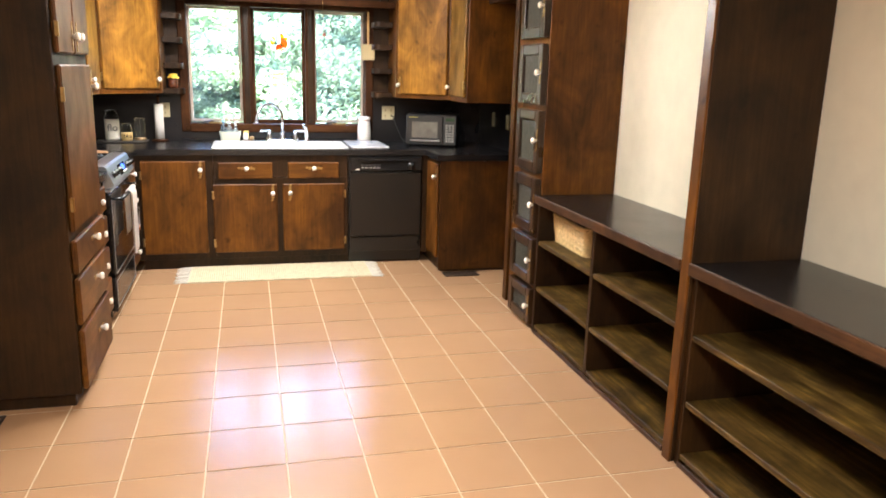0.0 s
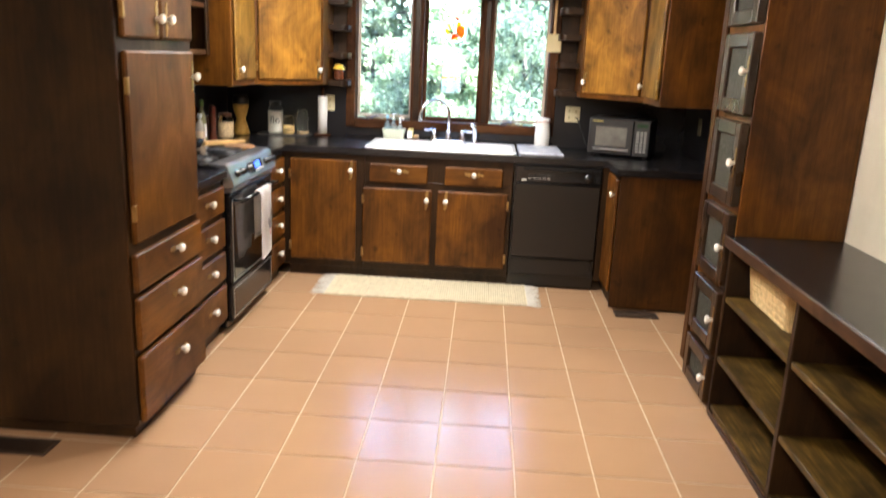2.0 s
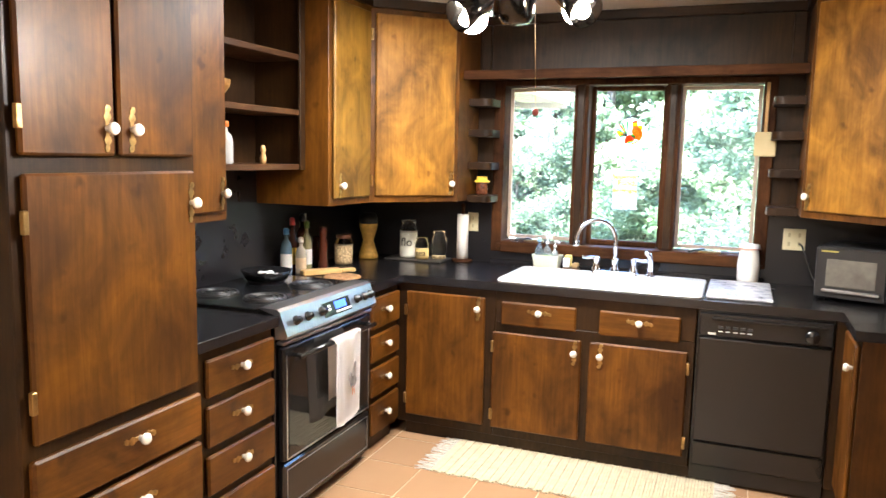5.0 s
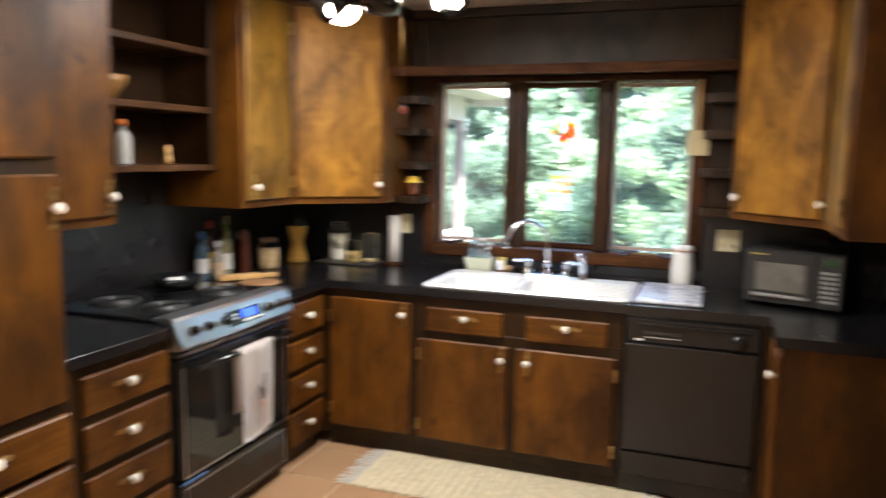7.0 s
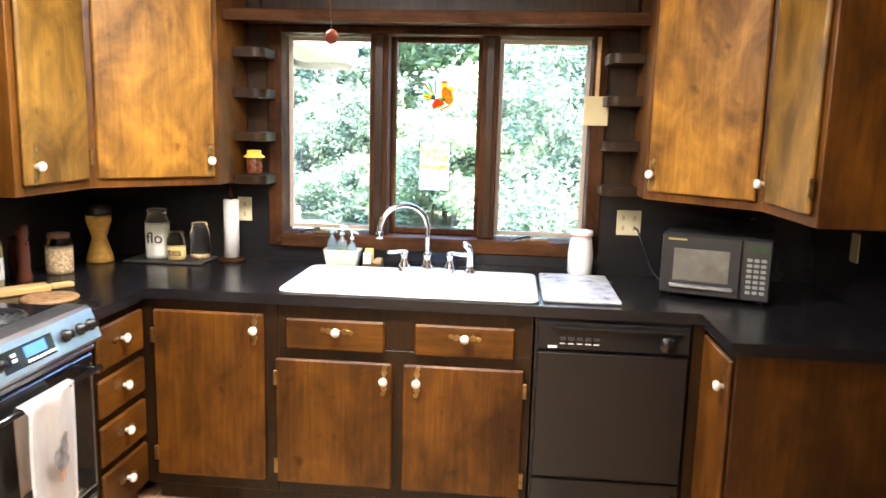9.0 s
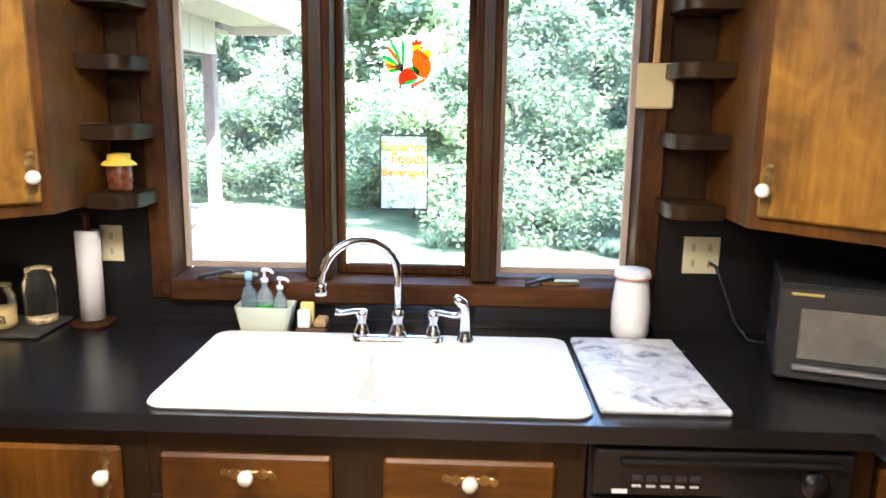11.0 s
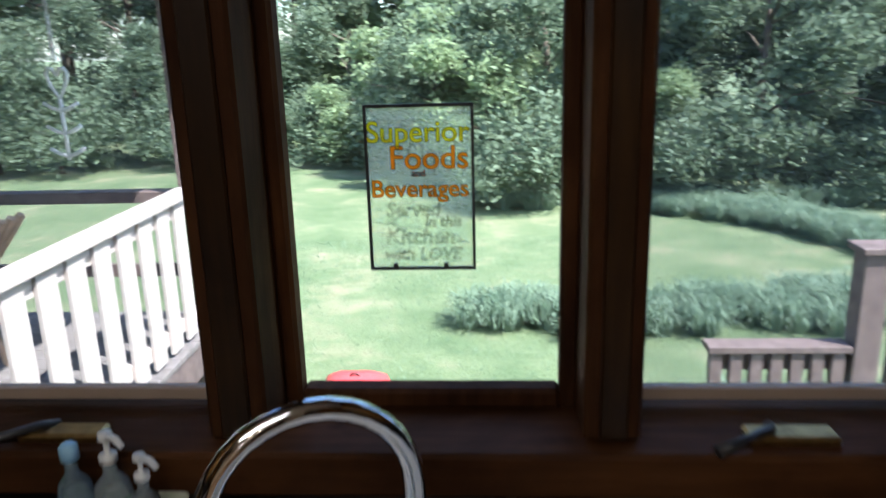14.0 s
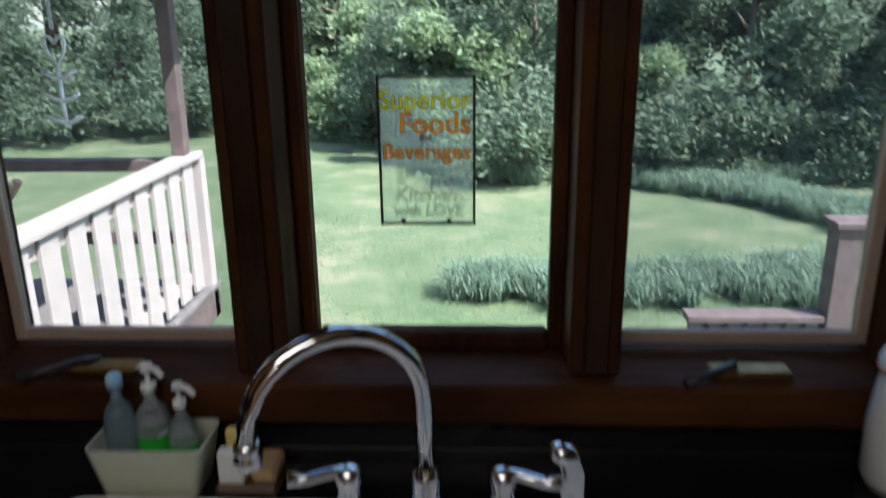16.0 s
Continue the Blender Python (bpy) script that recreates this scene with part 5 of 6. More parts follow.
# wicker basket
bk = root("wicker_basket", (1.62, -2.70, 0.56), label="pale wicker basket on the shelf", category="basket")
bm = bmesh.new()
for k in range(11):
    t = k / 10
    z = 0.566 + 0.135 * t
    g_ = 0.016 * t
    o_ = rounded(1.52 - g_, 1.80 + g_, -2.93 - g_, -2.50 + g_, 0.03, 3)
    pts = [(x, y, z + 0.004 * math.sin(i * 2.2 + k * 3.1) + 0.018 * t * abs(2 * (y + 2.715) / 0.43) ** 2) for i, (x, y) in enumerate(o_)]
    tube_bm(bm, pts + [pts[0]], 0.0075 if k < 10 else 0.010, 6)
part(bk, "weave", finish(bm, "weave", WICKER, True))
bm = bmesh.new()
o0, o1 = rounded(1.52, 1.80, -2.93, -2.50, 0.03, 6), rounded(1.504, 1.816, -2.946, -2.484, 0.03, 6)
loops(bm, [(o0, 0.564), (o1, 0.70)])
for a, b in zip(o0, o1):
    tube_bm(bm, [(a[0], a[1], 0.562), (b[0], b[1], 0.70)], 0.005, 5)
add_box(bm, 1.52, 1.80, -2.93, -2.50, 0.560, 0.566, 0.001)
part(bk, "stakes", finish(bm, "stakes", WICKER))

# rug
RGX0, RGX1, RGY0, RGY1 = -0.665, 0.66, -1.115, -0.575
ru = root("rug", (0, -0.85, 0), label="cream woven cotton rag rug with fringe", category="rug")
bm = bmesh.new()
nn = 90
for i in range(nn):
    x0 = RGX0 + (RGX1 - RGX0) * i / nn
    x1 = RGX0 + (RGX1 - RGX0) * (i + 0.93) / nn
    w = 0.006 * math.sin(i * 1.7) + 0.004 * math.sin(i * 0.6)
    add_box(bm, x0, x1, RGY0 + w, RGY1 + w * 0.7, 0.001, 0.009 + 0.002 * (i % 3), 0.0025)
part(ru, "weave", finish(bm, "weave", RUG))
FRINGE = plain("pale_fringe", (0.60, 0.57, 0.50), 0.95, vary=0.15, scale=40)
for s, xe in ((-1, RGX0), (1, RGX1)):
    bm = bmesh.new()
    for i in range(70):
        y = RGY0 + (RGY1 - RGY0) * (i + 0.5) / 70
        l = 0.065 + 0.035 * random.random()
        a = 0.03 * (random.random() - 0.5)
        tube_bm(bm, [(xe - s * 0.005, y, 0.006), (xe + s * l * 0.5, y + a, 0.006), (xe + s * l, y + a * 2.5, 0.004)], [0.0035, 0.003, 0.002], 5)
    part(ru, "fringe", finish(bm, "fringe", FRINGE))

# floor registers
for x0, x1, y0, y1 in ((1.205, 1.475, -1.215, -1.10), (-1.52, -1.27, -3.25, -3.13)):
    vt = root("floor_register", ((x0 + x1) / 2, y0, 0), label="dark brown metal floor register", category="register", group="floor registers")
    VM = plain("brown_metal", (0.05, 0.032, 0.022), 0.45, 0.3)
    part(vt, "frame", boxes("frame", [(x0, x1, y0, y0 + 0.015, 0.0005, 0.008), (x0, x1, y1 - 0.015, y1, 0.0005, 0.008), (x0, x0 + 0.015, y0 + 0.015, y1 - 0.015, 0.0005, 0.008), (x1 - 0.015, x1, y0 + 0.015, y1 - 0.015, 0.0005, 0.008)], VM, 0.002))
    n = int((x1 - x0 - 0.03) / 0.012)
    part(vt, "slat", boxes("slat", [(x0 + 0.017 + 0.012 * i, x0 + 0.024 + 0.012 * i, y0 + 0.015, y1 - 0.015, 0.0005, 0.006) for i in range(n)], VM, 0))

# ---- ceiling fan and light ----
FXc, FYc = 0.12, -2.5
fan = root("ceiling_fan", (FXc, FYc, 2.4), label="dark ceiling fan with three spotlight heads", category="ceiling fan")
part(fan, "canopy", lathe("canopy", [(0.0, 2.398), (0.075, 2.398), (0.07, 2.37), (0.02, 2.35), (0.018, 2.28)], ENAMEL, 24, (FXc, FYc, 0)))
part(fan, "motor", lathe("motor", [(0.0, 2.29), (0.06, 2.285), (0.11, 2.25), (0.115, 2.19), (0.08, 2.15), (0.045, 2.135), (0.045, 2.02), (0.05, 2.01), (0.05, 1.93), (0.035, 1.905), (0, 1.90)], ENAMEL, 26, (FXc, FYc, 0)))
BLD = plain("grey_blue_blade", (0.07, 0.08, 0.09), 0.4, vary=0.15)
for k in range(5):
    a = 8 + 72 * k
    m = Matrix.Translation((FXc, FYc, 2.11)) @ Matrix.Rotation(radians(a), 4, 'Z') @ Matrix.Rotation(radians(10), 4, 'X')
    bm = bmesh.new()
    out = rounded(0.19, 0.66, -0.062, 0.062, 0.05, 4)
    lo = [bm.verts.new((x, y, -0.004)) for x, y in out]
    hi = [bm.verts.new((x, y, 0.004)) for x, y in out]
    bm.faces.new(lo)
    bm.faces.new(hi)
    for i in range(len(out)):
        j = (i + 1) % len(out)
        bm.faces.new((lo[i], lo[j], hi[j], hi[i]))
    bmesh.ops.transform(bm, matrix=m, verts=bm.verts)
    bl = part(fan, "blade", finish(bm, "blade", BLD))
    part(bl, "bracket", boxes("bracket", [(0.09, 0.25, -0.014, 0.014, -0.014, -0.0045)], BRASS, 0.003, m))
BULB = emit("lit_bulb", (1.0, 0.80, 0.52), 10.0)
for lx, ly, v in (*HEADS, (0.12, -2.56, (0.0, 0.1, -1.0))):
    c = Vector((lx, ly, 1.955))
    v = Vector(v).normalized()
    # heads hang outward and down, facing the room
    q = v.to_track_quat('Z', 'Y').to_matrix().to_4x4()
    m = Matrix.Translation(c) @ q
    h = part(fan, "lamp_head", lathe("lamp_head", [(0.0, -0.09), (0.026, -0.088), (0.034, -0.07), (0.036, -0.02), (0.046, 0.04), (0.044, 0.04), (0.03, -0.01)], ENAMEL, 20), m)
    part(h, "bulb", lathe("bulb", [(0.0, 0.016), (0.036, 0.020), (0.043, 0.042), (0.036, 0.060), (0.0, 0.070)], BULB if lx != 0.12 else WHITEP, 18), m)
    part(fan, "arm", tube("arm", [(FXc + (lx - FXc) * 0.3, FYc + (ly - FYc) * 0.3, 2.03), (lx - v.x * 0.05, ly - v.y * 0.05, 2.02), tuple(c - v * 0.07)], 0.009, ENAMEL, 8))
part(fan, "pull_chain", tube("pull_chain", [(FXc + 0.05, FYc, 1.93), (FXc + 0.06, FYc, 1.69)], 0.0008, BRASS, 5))
part(fan, "chain_ball", lathe("chain_ball", [(0, 0), (0.007, 0.003), (0.009, 0.010), (0.006, 0.018), (0, 0.021)], plain("red_wood_ball", (0.28, 0.06, 0.04), 0.4), 12, (FXc + 0.06, FYc, 1.672)))
# unseen dome fixture, added only to give the dining fill light a source
df = root("dome_ceiling_light", (0.0, -6.3, 2.4), label="added round dome ceiling light, unseen and lit", category="ceiling light")
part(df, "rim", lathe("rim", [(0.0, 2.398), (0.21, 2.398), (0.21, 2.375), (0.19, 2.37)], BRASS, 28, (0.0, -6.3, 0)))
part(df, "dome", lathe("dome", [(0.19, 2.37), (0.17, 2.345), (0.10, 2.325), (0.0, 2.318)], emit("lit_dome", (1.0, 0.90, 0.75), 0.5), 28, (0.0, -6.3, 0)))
lf = root("ceiling_light_fixture", (-0.2, -1.45, 2.4), label="long white fluorescent ceiling light fixture, lit", category="ceiling light")
part(lf, "housing", boxes("housing", [(-0.82, 0.42, -1.62, -1.28, 2.335, 2.398)], WHITEP, 0.006))
part(lf, "diffuser", boxes("diffuser", [(-0.80, 0.40, -1.60, -1.30, 2.295, 2.334)], emit("lit_diffuser", (1.0, 0.92, 0.80), 0.45), 0.008))

# ---- outside: ground, deck, porch, planting ----
GZ = -0.9
bm = bmesh.new()
bmesh.ops.create_grid(bm, x_segments=60, y_segments=60, size=1)
for v in bm.verts:
    sx, sy = v.co.x, v.co.y
    v.co.x = math.copysign(abs(sx) ** 2.2 * 400, sx)
    v.co.y = math.copysign(abs(sy) ** 2.2 * 400, sy) + 8
    d = math.hypot(v.co.x, v.co.y - 8)
    v.co.z = GZ + (0.05 * noise.noise(v.co * 0.35) if d < 60 else 0)
tagged(new("ground", finish(bm, "ground", LAWN, True)), label="green lawn with thin patches", category="lawn", kind="structure")

dk = root("deck", (-4, 2, -0.2), label="weathered grey plank deck outside the window", category="deck")
part(dk, "joists", boxes("joists", [(-6.9, -1.72, 0.3, 3.95, -0.45, -0.245), (-6.8, -6.6, 3.6, 3.8, GZ, -0.45), (-1.95, -1.78, 3.7, 3.87, GZ - 0.1, -0.45)], RAILB, 0))
plank_me = boxes("plank", [(-2.6, 2.6, -0.068, 0.068, -0.019, 0.019)], DECKM, 0.004)
for i in range(26):
    part(dk, "plank", plank_me, Matrix.Translation((-4.31, 0.37 + 0.142 * i, -0.222)))
rl = root("deck_railing", (-1.78, 2.2, -0.2), label="white painted slatted deck railing", category="railing")
part(rl, "top_rail", boxes("top_rail", [(-1.86, -1.72, 0.25, 3.92, 0.705, 0.745)], RAILW, 0.005))
part(rl, "side_rail", boxes("side_rail", [(-1.815, -1.775, 0.25, 3.84, 0.60, 0.70), (-1.815, -1.775, 0.25, 3.84, -0.12, -0.03)], RAILW, 0.004))
slat_me = boxes("slat", [(-0.012, 0.012, -0.074, 0.074, -0.44, 0.44)], RAILW, 0.003)
for i in range(15):
    part(rl, "slat", slat_me, Matrix.Translation((-1.762, 0.36 + 0.238 * i, 0.262)))
part(rl, "end_post", boxes("end_post", [(-1.80, -1.72, 3.845, 3.93, -0.45, 0.70)], RAILW, 0.004))
rl = root("deck_back_railing", (-4, 3.88, -0.2), label="brown wooden back deck railing", category="railing")
part(rl, "top_rail", boxes("top_rail", [(-6.85, -1.87, 3.80, 3.93, 0.625, 0.70)], RAILB, 0.004))
part(rl, "mid_rail", boxes("mid_rail", [(-6.85, -1.87, 3.85, 3.89, 0.10, 0.19)], RAILB, 0.004))
for px in (-3.62, -5.2, -6.8):
    part(rl, "post", boxes("post", [(px - 0.045, px + 0.045, 3.82, 3.91, -0.2, 0.624)], RAILB, 0.004))
po = root("porch_roof", (-4, 2, 2.0), label="porch roof with panelled beam, soffit and post", category="porch")
part(po, "post", boxes("post", [(-1.85, -1.76, 3.70, 3.80, 0.75, 1.934), (-6.8, -6.7, 3.70, 3.80, 0.705, 1.934)], RAILB, 0.006))
part(po, "beam", boxes("beam", [(-6.9, -1.76, 3.68, 3.82, 1.935, 2.12)], RAILB, 0.004))
for i in range(11):
    part(po, "panel", boxes("panel", [(-1.80, -1.755, 0.62 + 0.288 * i, 0.90 + 0.288 * i, 1.94, 2.42)], SOFFIT, 0.004))
part(po, "soffit", boxes("soffit", [(-7.2, -1.80, 0.60, 4.25, 2.13, 2.16), (-1.754, -1.25, 0.60, 4.25, 2.20, 2.22)], SOFFIT, 0))
part(po, "fascia", boxes("fascia", [(-1.25, -1.22, 0.60, 4.28, 2.17, 2.36), (-7.2, -1.251, 4.251, 4.28, 2.13, 2.34)], RAILW, 0.004))
part(po, "roof", boxes("roof", [(-7.3, -1.15, 0.56, 4.40, 2.43, 2.50)], RAILB, 0))

# hanging heart ornament with chain
ho = root("hanging_ornament", (-2.15, 2.9, 2.0), label="white wire heart ornament hanging on a chain", category="ornament")
bm = bmesh.new()
ox, oy = -2.10, 2.95
for k in range(22):
    z = 2.12 - 0.026 * k
    tube_bm(bm, [(ox + 0.009 * math.cos(a * 1.05) * (k % 2), oy + 0.009 * math.cos(a * 1.05) * (1 - k % 2), z + 0.018 * math.sin(a * 1.05)) for a in range(7)], 0.005, 5)
part(ho, "chain", finish(bm, "chain", WHITEP, True))
hz = 1.46
heart = [(0.0, 0.02), (0.025, 0.055), (0.055, 0.06), (0.07, 0.03), (0.055, -0.02), (0.0, -0.10), (-0.055, -0.02), (-0.07, 0.03), (-0.055, 0.06), (-0.025, 0.055), (0.0, 0.02)]
bm = bmesh.new()
tube_bm(bm, [(ox + x * 0.8, oy, hz + z) for x, z in heart], 0.011, 6)
tube_bm(bm, [(ox, oy, hz - 0.10), (ox, oy, hz - 0.42)], 0.011, 6)
for z in (-0.13, -0.25, -0.37):
    for s in (-1, 1):
        tube_bm(bm, [(ox, oy, hz + z - 0.03), (ox + s * 0.05, oy, hz + z - 0.015), (ox + s * 0.095, oy, hz + z + 0.012)], 0.011, 6)
part(ho, "wire", finish(bm, "wire", WHITEP, True))

# lounge chair on the deck
lc = root("deck_chair", (-2.9, 2.7, -0.2), label="weathered curved deck chair with bright towel", category="chair")
bm = bmesh.new()
prof = [(-3.5, 0.14), (-3.2, 0.10), (-2.95, 0.18), (-2.75, 0.40), (-2.56, 0.64), (-2.50, 0.72)]
for k in range(7):
    y = 2.55 + 0.085 * k
    for (xa, za), (xb, zb_) in zip(prof, prof[1:]):
        tube_bm(bm, [(xa, y, za), (xb, y, zb_)], 0.026, 6)
for y in (2.55, 3.06):
    tube_bm(bm, [(-2.85, y, 0.28), (-2.75, y, -0.2)], 0.022, 6)
    tube_bm(bm, [(-3.4, y, 0.12), (-3.4, y, -0.2)], 0.022, 6)
part(lc, "frame", finish(bm, "frame", plain("chair_wood", (0.50, 0.34, 0.22), 0.6, vary=0.3)))
part(lc, "towel", boxes("towel", [(-3.45, -3.05, 2.6, 3.0, 0.15, 0.24)], BLUE, 0.03))
part(lc, "cushion", boxes("cushion", [(-3.25, -2.98, 2.6, 2.95, 0.245, 0.30)], YELLOW, 0.02))

# brown rail at the steps
bl = root("step_railing", (1.8, 3.1, GZ), label="brown wooden slatted step railing", category="railing")
part(bl, "top_rail", boxes("top_rail", [(1.37, 2.15, 3.02, 3.16, -0.13, -0.09)], RAILB, 0.004))
part(bl, "side_rail", boxes("side_rail", [(1.40, 2.15, 3.10, 3.14, -0.26, -0.14), (1.40, 2.15, 3.10, 3.14, -0.80, -0.70)], RAILB, 0.004))
for i in range(7):
    part(bl, "slat", boxes("slat", [(1.385 + 0.112 * i, 1.455 + 0.112 * i, 3.04, 3.085, -0.84, -0.131)], RAILB, 0.004))
part(bl, "post", boxes("post", [(2.16, 2.30, 3.02, 3.16, GZ - 0.05, 0.44), (2.13, 2.52, 2.99, 3.19, 0.441, 0.48), (2.40, 2.52, 3.02, 3.16, GZ - 0.05, 0.44)], RAILB, 0.005))

# grill
gr = root("grill", (-0.70, 3.4, GZ), label="small red-lidded charcoal grill on legs", category="grill")
gx, gy = -0.72, 3.42
bm = bmesh.new()
R = loops(bm, [(rounded(gx - 0.235, gx + 0.235, gy - 0.19, gy + 0.19, 0.05), -0.60), (rounded(gx - 0.22, gx + 0.22, gy - 0.175, gy + 0.175, 0.06), -0.575), (rounded(gx - 0.20, gx + 0.20, gy - 0.155, gy + 0.155, 0.07), -0.49), (rounded(gx - 0.14, gx + 0.14, gy - 0.10, gy + 0.10, 0.06), -0.452), (rounded(gx - 0.05, gx + 0.05, gy - 0.04, gy + 0.04, 0.03), -0.445)])
bm.faces.new(R[4])
part(gr, "lid", finish(bm, "lid", REDP, True))
bm = bmesh.new()
R = loops(bm, [(rounded(gx - 0.235, gx + 0.235, gy - 0.19, gy + 0.19, 0.05), -0.602), (rounded(gx - 0.21, gx + 0.21, gy - 0.165, gy + 0.165, 0.05), -0.64), (rounded(gx - 0.15, gx + 0.15, gy - 0.11, gy + 0.11, 0.05), -0.68)])
bm.faces.new(R[2])
part(gr, "bowl", finish(bm, "bowl", GREY, True))
bm = bmesh.new()
for s in (-1, 1):
    tube_bm(bm, [(gx + s * 0.17, gy - 0.13, -0.63), (gx + s * 0.20, gy - 0.14, -0.93)], 0.009, 6)
    tube_bm(bm, [(gx + s * 0.17, gy + 0.13, -0.63), (gx + s * 0.20, gy + 0.14, -0.93)], 0.009, 6)
tube_bm(bm, [(gx - 0.19, gy - 0.137, -0.74), (gx + 0.19, gy - 0.137, -0.74)], 0.007, 6)
part(gr, "legs", finish(bm, "legs", STEEL))
part(gr, "handle", tube("handle", [(gx - 0.03, gy, -0.448), (gx - 0.015, gy, -0.43), (gx + 0.015, gy, -0.43), (gx + 0.03, gy, -0.448)], 0.006, INK, 6))


# planting: numpy-built leaf clouds
def leaf_mesh(name, centres, size, mat, rng, droop=0.3):
    n = len(centres)
    d = rng.normal(size=(n, 3))
    d[:, 2] = d[:, 2] * 0.5 - droop
    d /= np.linalg.norm(d, axis=1)[:, None]
    e = np.cross(d, rng.normal(size=(n, 3)))
    e /= np.linalg.norm(e, axis=1)[:, None] + 1e-9
    s = size * rng.uniform(0.6, 1.4, (n, 1))
    p = np.asarray(centres)
    nn_ = np.cross(d, e) * s * 0.18
    vs = np.stack([p - d * s, p + e * s * 0.42 + nn_, p + d * s, p - e * s * 0.42 + nn_], 1).reshape(-1, 3)
    me = bpy.data.meshes.new(name)
    me.vertices.add(4 * n)
    me.vertices.foreach_set("co", vs.astype(np.float32).ravel())
    me.loops.add(4 * n)
    me.loops.foreach_set("vertex_index", np.arange(4 * n, dtype=np.int32))
    me.polygons.add(n)
    me.polygons.foreach_set("loop_start", np.arange(0, 4 * n, 4, dtype=np.int32))
    me.update(calc_edges=True)
    me.materials.append(mat)
    return me


def crown_points(rng, n, rx, ry, h, z0, lobes):
    """Leaves on twig clumps spread over uneven lobes."""
    out = []
    lc_ = []
    for _ in range(lobes):
        a, r = rng.uniform(0, 6.283), rng.uniform(0.15, 0.85) ** 0.6
        lc_.append((rx * r * math.cos(a), ry * r * math.sin(a), z0 + h * rng.uniform(0.05, 0.95), rng.uniform(0.35, 0.75)))
    per = max(1, n // (lobes * 24))
    for cx, cy, cz, cr in lc_:
        for _ in range(24):
            v = rng.normal(size=3)
            v /= np.linalg.norm(v)
            c = np.array([cx, cy, cz]) + v * cr * rng.uniform(0.55, 1.1) * np.array([1, 1, 0.75])
            out.append(c + rng.normal(size=(per, 3)) * np.array([0.17, 0.17, 0.12]))
    p = np.concatenate(out)
    return p[p[:, 2] > 0.03]


def make_tree(kind, seed, rx, h, n, size, mat, z0, trunk_h, trunk_r, lobes):
    rng = np.random.default_rng(seed)
    rr = random.Random(seed)
    t = root(kind, (0, 0, 0), label="dense dark green leafy shrub at the edge of the woods" if kind == "shrub" else "leafy woodland tree with a bare lower trunk", category=kind, group=kind + "s around the lawn")
    bm = bmesh.new()
    lean = rr.uniform(-0.3, 0.3)
    tube_bm(bm, [(0, 0, -0.2), (lean * 0.2, 0.05, trunk_h * 0.4), (lean * 0.6, 0.0, trunk_h * 0.75), (lean, 0.1, trunk_h)], [trunk_r, trunk_r * 0.8, trunk_r * 0.6, trunk_r * 0.35], 8)
    for k in range(9):
        a, zz = rr.uniform(0, 6.28), trunk_h * rr.uniform(0.25, 0.95)
        l = rx * rr.uniform(0.5, 0.95)
        tube_bm(bm, [(lean * zz / trunk_h, 0, zz), (l * 0.5 * math.cos(a), l * 0.5 * math.sin(a), zz + 0.25 * l), (l * math.cos(a), l * math.sin(a), zz + 0.35 * l)], [trunk_r * 0.4, trunk_r * 0.22, 0.012], 5)
    part(t, "trunk", finish(bm, "trunk", BARK, True))
    part(t, "leaves", leaf_mesh("leaves", crown_points(rng, n, rx, rx * 0.85, h, z0, lobes), size, mat, rng))
    return t


sh1 = make_tree("shrub", 3, 1.7, 3.6, 12500, 0.068, LEAF, 0.15, 3.0, 0.09, 16)
sh2 = make_tree("shrub", 5, 2.0, 4.2, 14000, 0.074, LEAF, 0.1, 3.4, 0.10, 18)
sh3 = make_tree("shrub", 8, 1.6, 3.0, 11000, 0.08, LEAF2, 0.1, 2.4, 0.08, 14)
sh4 = make_tree("shrub", 21, 1.2, 1.3, 6000, 0.064, LEAF, 0.05, 1.1, 0.05, 10)
tr1 = make_tree("tree", 11, 2.8, 5.5, 9000, 0.15, LEAF, 3.0, 7.5, 0.20, 18)
tr2 = make_tree("tree", 13, 3.0, 5.0, 9000, 0.15, LEAF2, 2.6, 7.0, 0.17, 18)
sh1.location, sh2.location, sh3.location, sh4.location = (1.3, 12.6, GZ), (4.7, 12.0, GZ), (-1.3, 16.0, GZ), (0.9, 10.9, GZ)
tr1.location, tr2.location = (-3.4, 20.5, GZ), (3.0, 19.0, GZ)
rp = random.Random(7)
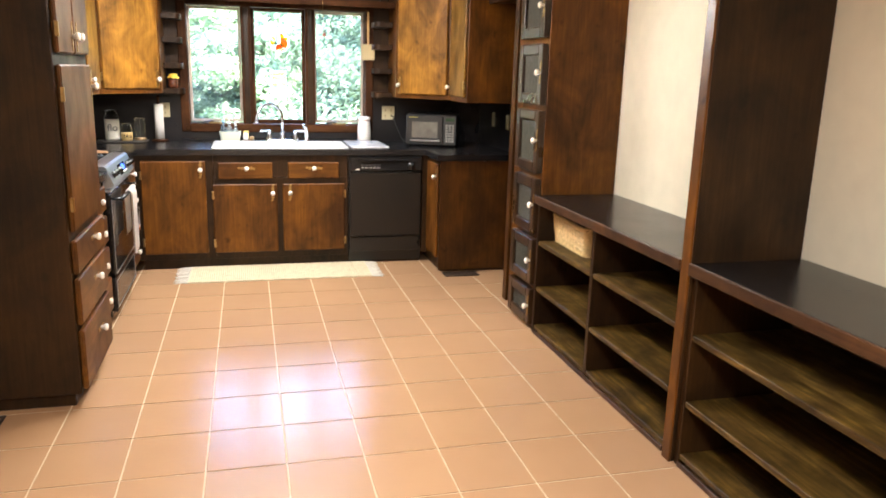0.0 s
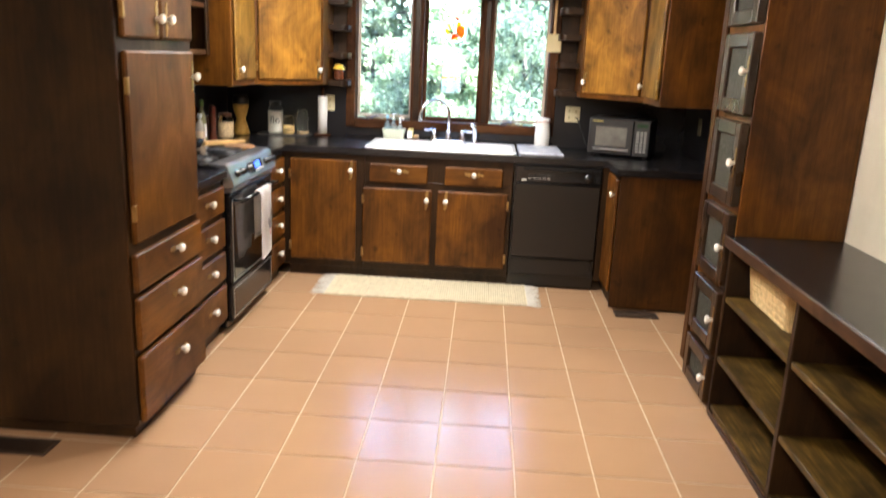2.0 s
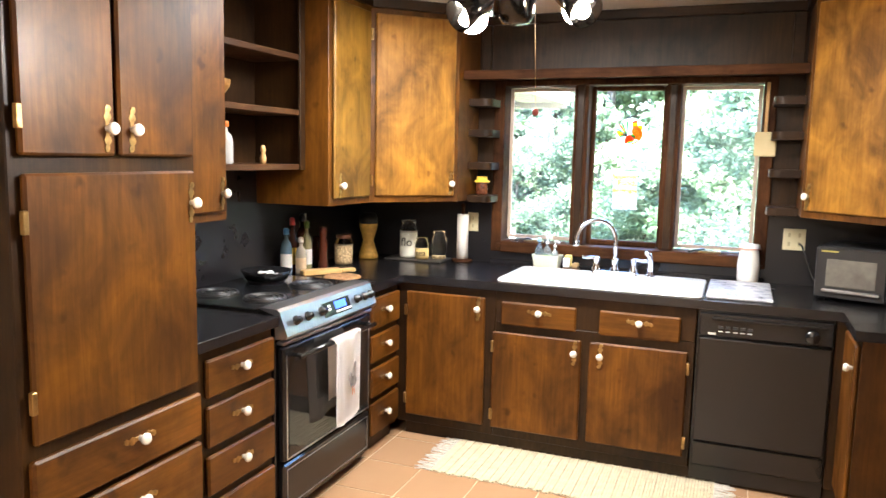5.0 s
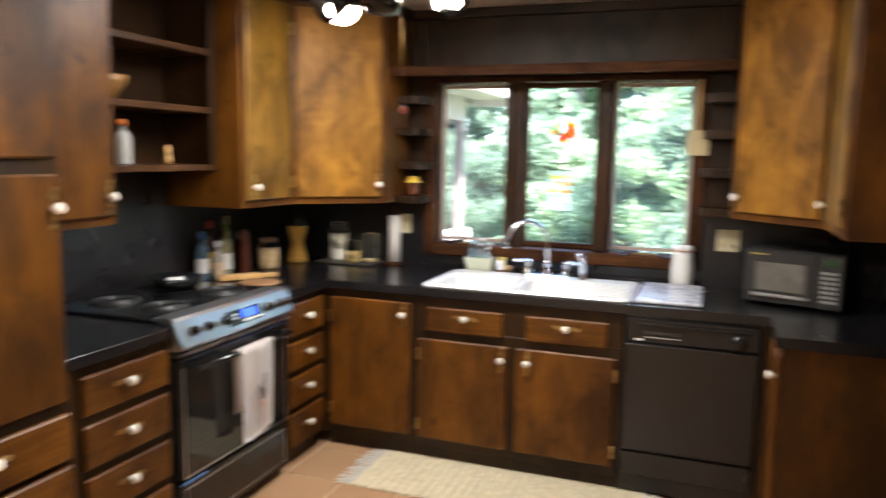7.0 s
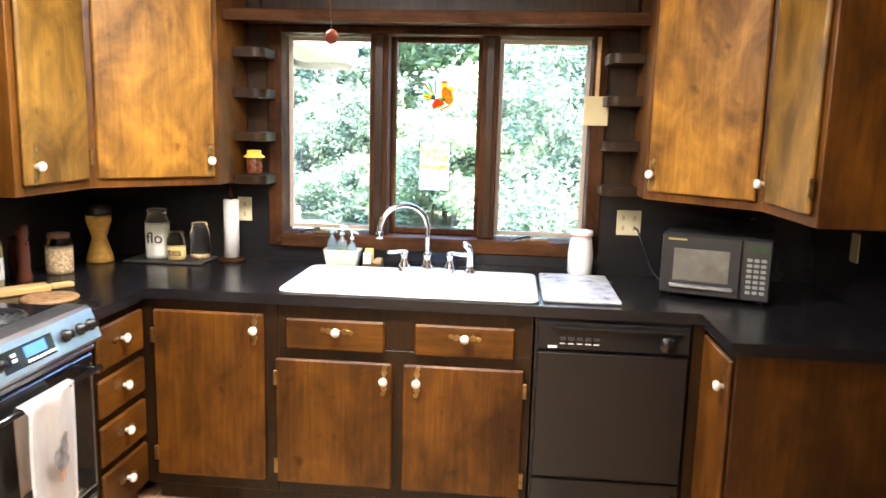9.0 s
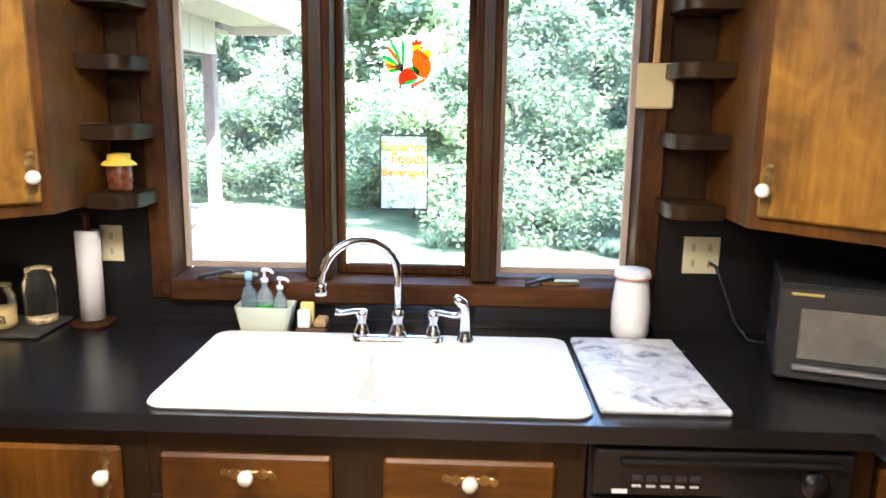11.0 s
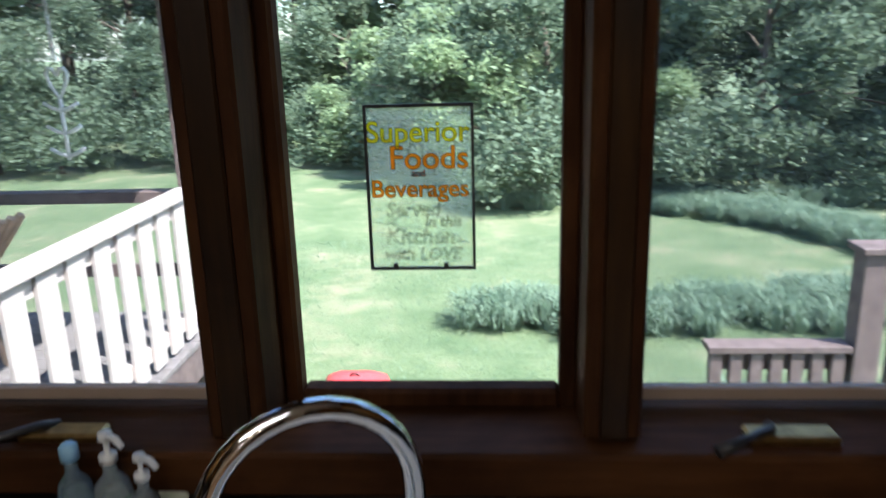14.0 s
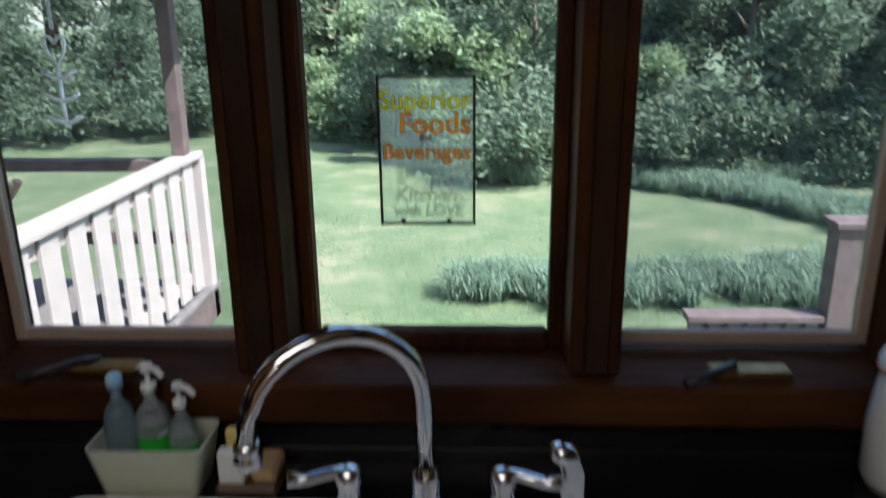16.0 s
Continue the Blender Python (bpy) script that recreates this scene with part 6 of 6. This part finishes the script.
for src, x, y, s in ((sh2, 7.6, 11.6, 1.05), (sh1, 6.2, 14.2, 1.2), (sh1, 10.2, 12.4, 1.2), (sh2, 2.9, 14.4, 1.15), (sh3, 8.9, 9.9, 0.55), (sh1, -0.2, 15.2, 1.0), (sh2, -3.2, 17.6, 0.85), (sh1, -5.6, 17.2, 0.8),
                     (sh2, -8.4, 17.0, 0.95), (sh3, -6.8, 19.5, 1.0), (sh1, -10.6, 14.8, 1.0), (sh2, -12.6, 12.6, 1.1), (sh1, -14.2, 9.5, 1.1), (sh4, -3.9, 15.9, 1.0), (sh4, -6.6, 15.9, 1.1), (sh4, -9.2, 14.9, 1.1),
                     (sh4, -1.6, 15.2, 1.1), (sh4, 3.2, 11.0, 0.9), (sh4, 6.4, 10.6, 0.8), (sh2, 12.4, 9.6, 1.2), (sh3, 0.8, 19.5, 1.9), (sh1, 5.0, 18.6, 1.5), (sh2, 9.2, 16.8, 1.5), (sh3, -2.0, 23.5, 2.2), (sh2, -6.2, 24.5, 1.5),
                     (sh1, -10.4, 22.0, 1.5), (sh2, -15.0, 18.5, 1.5), (sh2, -19.0, 13.0, 1.5), (sh1, 14.5, 14.0, 1.6), (sh4, -12.0, 11.6, 1.2), (sh3, 0.1, 12.3, 0.8), (sh3, 2.7, 12.2, 0.7), (sh1, -0.9, 13.8, 0.8), (sh3, -2.6, 15.2, 0.6), (sh3, 0.6, 14.2, 1.1)):
    copy_thing(src, Matrix.Translation((x, y, GZ)) @ Matrix.Rotation(rp.uniform(0, 6.28), 4, 'Z') @ Matrix.Scale(s, 4))
for src, x, y, s in ((tr1, -7.5, 20.5, 1.0), (tr2, -10.5, 18.0, 1.1), (tr1, 6.9, 16.2, 1.1), (tr2, 10.6, 14.6, 1.1), (tr1, -13.5, 15.5, 1.1), (tr2, -1.0, 26.0, 1.5), (tr1, 4.5, 25.5, 1.6),
                     (tr2, -9.0, 27.5, 1.6), (tr1, -16.5, 22.5, 1.5), (tr1, 11.5, 21.5, 1.5), (tr2, -21.0, 15.5, 1.4), (tr2, 17.0, 17.0, 1.5)):
    copy_thing(src, Matrix.Translation((x, y, GZ)) @ Matrix.Rotation(rp.uniform(0, 6.28), 4, 'Z') @ Matrix.Scale(s, 4))


# liriope bed: an arc of grassy clumps
def blades(name, clumps, rng, nb, hmin, hmax, mat):
    V, F = [], []
    for cx, cy in clumps:
        for _ in range(nb):
            a = rng.uniform(0, 6.283)
            r0 = rng.uniform(0, 0.09)
            ln, h = rng.uniform(0.10, 0.30), rng.uniform(hmin, hmax)
            bx, by = cx + r0 * math.cos(a), cy + r0 * math.sin(a)
            px, py = -math.sin(a) * 0.006, math.cos(a) * 0.006
            k = len(V)
            for t, zz, w in ((0, 0, 1.0), (0.35, 0.75, 1.0), (0.75, 0.95, 0.7), (1.0, 0.72, 0.1)):
                x, y, z = bx + math.cos(a) * ln * t, by + math.sin(a) * ln * t, GZ - 0.02 + h * zz
                V += [(x - px * w, y - py * w, z), (x + px * w, y + py * w, z)]
            for q in range(3):
                F.append((k + 2 * q, k + 2 * q + 1, k + 2 * q + 3, k + 2 * q + 2))
    me = bpy.data.meshes.new(name)
    me.from_pydata(V, [], F)
    me.materials.append(mat)
    return me


rng = np.random.default_rng(4)
cl = []
for i in range(150):
    t = rng.uniform(0, 1)
    x = -0.10 + 4.4 * t
    y = 5.35 + 0.35 * t ** 2 + rng.uniform(-0.28, 0.42) * (0.6 + t * 0.8) + (0.12 if t < 0.2 else 0)
    cl.append((x, y))
for i in range(170):
    a = rng.uniform(-0.35, 1.35)
    r = rng.uniform(2.7, 3.5)
    cl.append((2.0 + r * math.cos(a) * 0.95, 6.9 + r * math.sin(a) * 1.15))
for i in range(70):
    cl.append((rng.uniform(-0.4, 6.5), rng.uniform(10.3, 10.9)))
tagged(new("liriope_bed", blades("liriope_bed", cl, rng, 70, 0.16, 0.34, BLADE)), label="curving bed of grassy liriope clumps", category="ground cover", kind="stuff")
cl = [(rng.uniform(1.2, 2.2), rng.uniform(3.3, 3.7)) for _ in range(14)]
tagged(new("border_grass", blades("border_grass", cl, rng, 60, 0.15, 0.32, BLADE)), label="grassy clumps beside the step railing", category="ground cover", kind="stuff")
# short lawn blades near the house
V, F = [], []
P = np.stack([rng.uniform(-3.0, 4.0, 26000), 1.6 + 7.0 * rng.uniform(0, 1, 26000) ** 1.4], 1)
for x, y in P:
    a, h = rng.uniform(0, 6.283), rng.uniform(0.02, 0.055)
    k = len(V)
    V += [(x - 0.004 * math.sin(a), y + 0.004 * math.cos(a), GZ - 0.02), (x + 0.004 * math.sin(a), y - 0.004 * math.cos(a), GZ - 0.02), (x + h * 0.8 * math.cos(a), y + h * 0.8 * math.sin(a), GZ + h)]
    F.append((k, k + 1, k + 2))
me = bpy.data.meshes.new("lawn_blades")
me.from_pydata(V, [], F)
me.materials.append(BLADE)
tagged(new("lawn_blades", me), label="short grass blades of the lawn", category="grass", kind="stuff")

# ---- floor tiles ----
TX, TY, TG = 0.305, 0.335, 0.007
tile_me = boxes("tile", [(-TX / 2 + TG / 2, TX / 2 - TG / 2, -TY / 2 + TG / 2, TY / 2 - TG / 2, -0.0022, 0.0)], TILE, 0.0008)
rest = bmesh.new()
for i in range(-13, 6):
    for j in range(0, 27):
        cx, cy = 0.20 + TX * (i + 0.5), -3.78 + TY * (11 - j) - TY / 2
        if cx - TX / 2 < -3.5 or cx > 1.95 or cy > 0 or cy < -8.55 or (cx < -1.75 and cy > -3.2):
            continue
        if -1.75 < cx < 1.6 and -6.6 < cy < -0.35:
            part(floor, "tile", tile_me, Matrix.Translation((cx, cy, random.uniform(-0.0003, 0.0003))) @ Matrix.Rotation(random.uniform(-0.003, 0.003), 4, 'Z'))
        else:
            add_box(rest, cx - TX / 2 + TG / 2, cx + TX / 2 - TG / 2, cy - TY / 2 + TG / 2, cy + TY / 2 - TG / 2, -0.0022, 0.0, 0.0008)
tagged(part(floor, "far_tiles", finish(rest, "far_tiles", TILE)), kind="stuff")
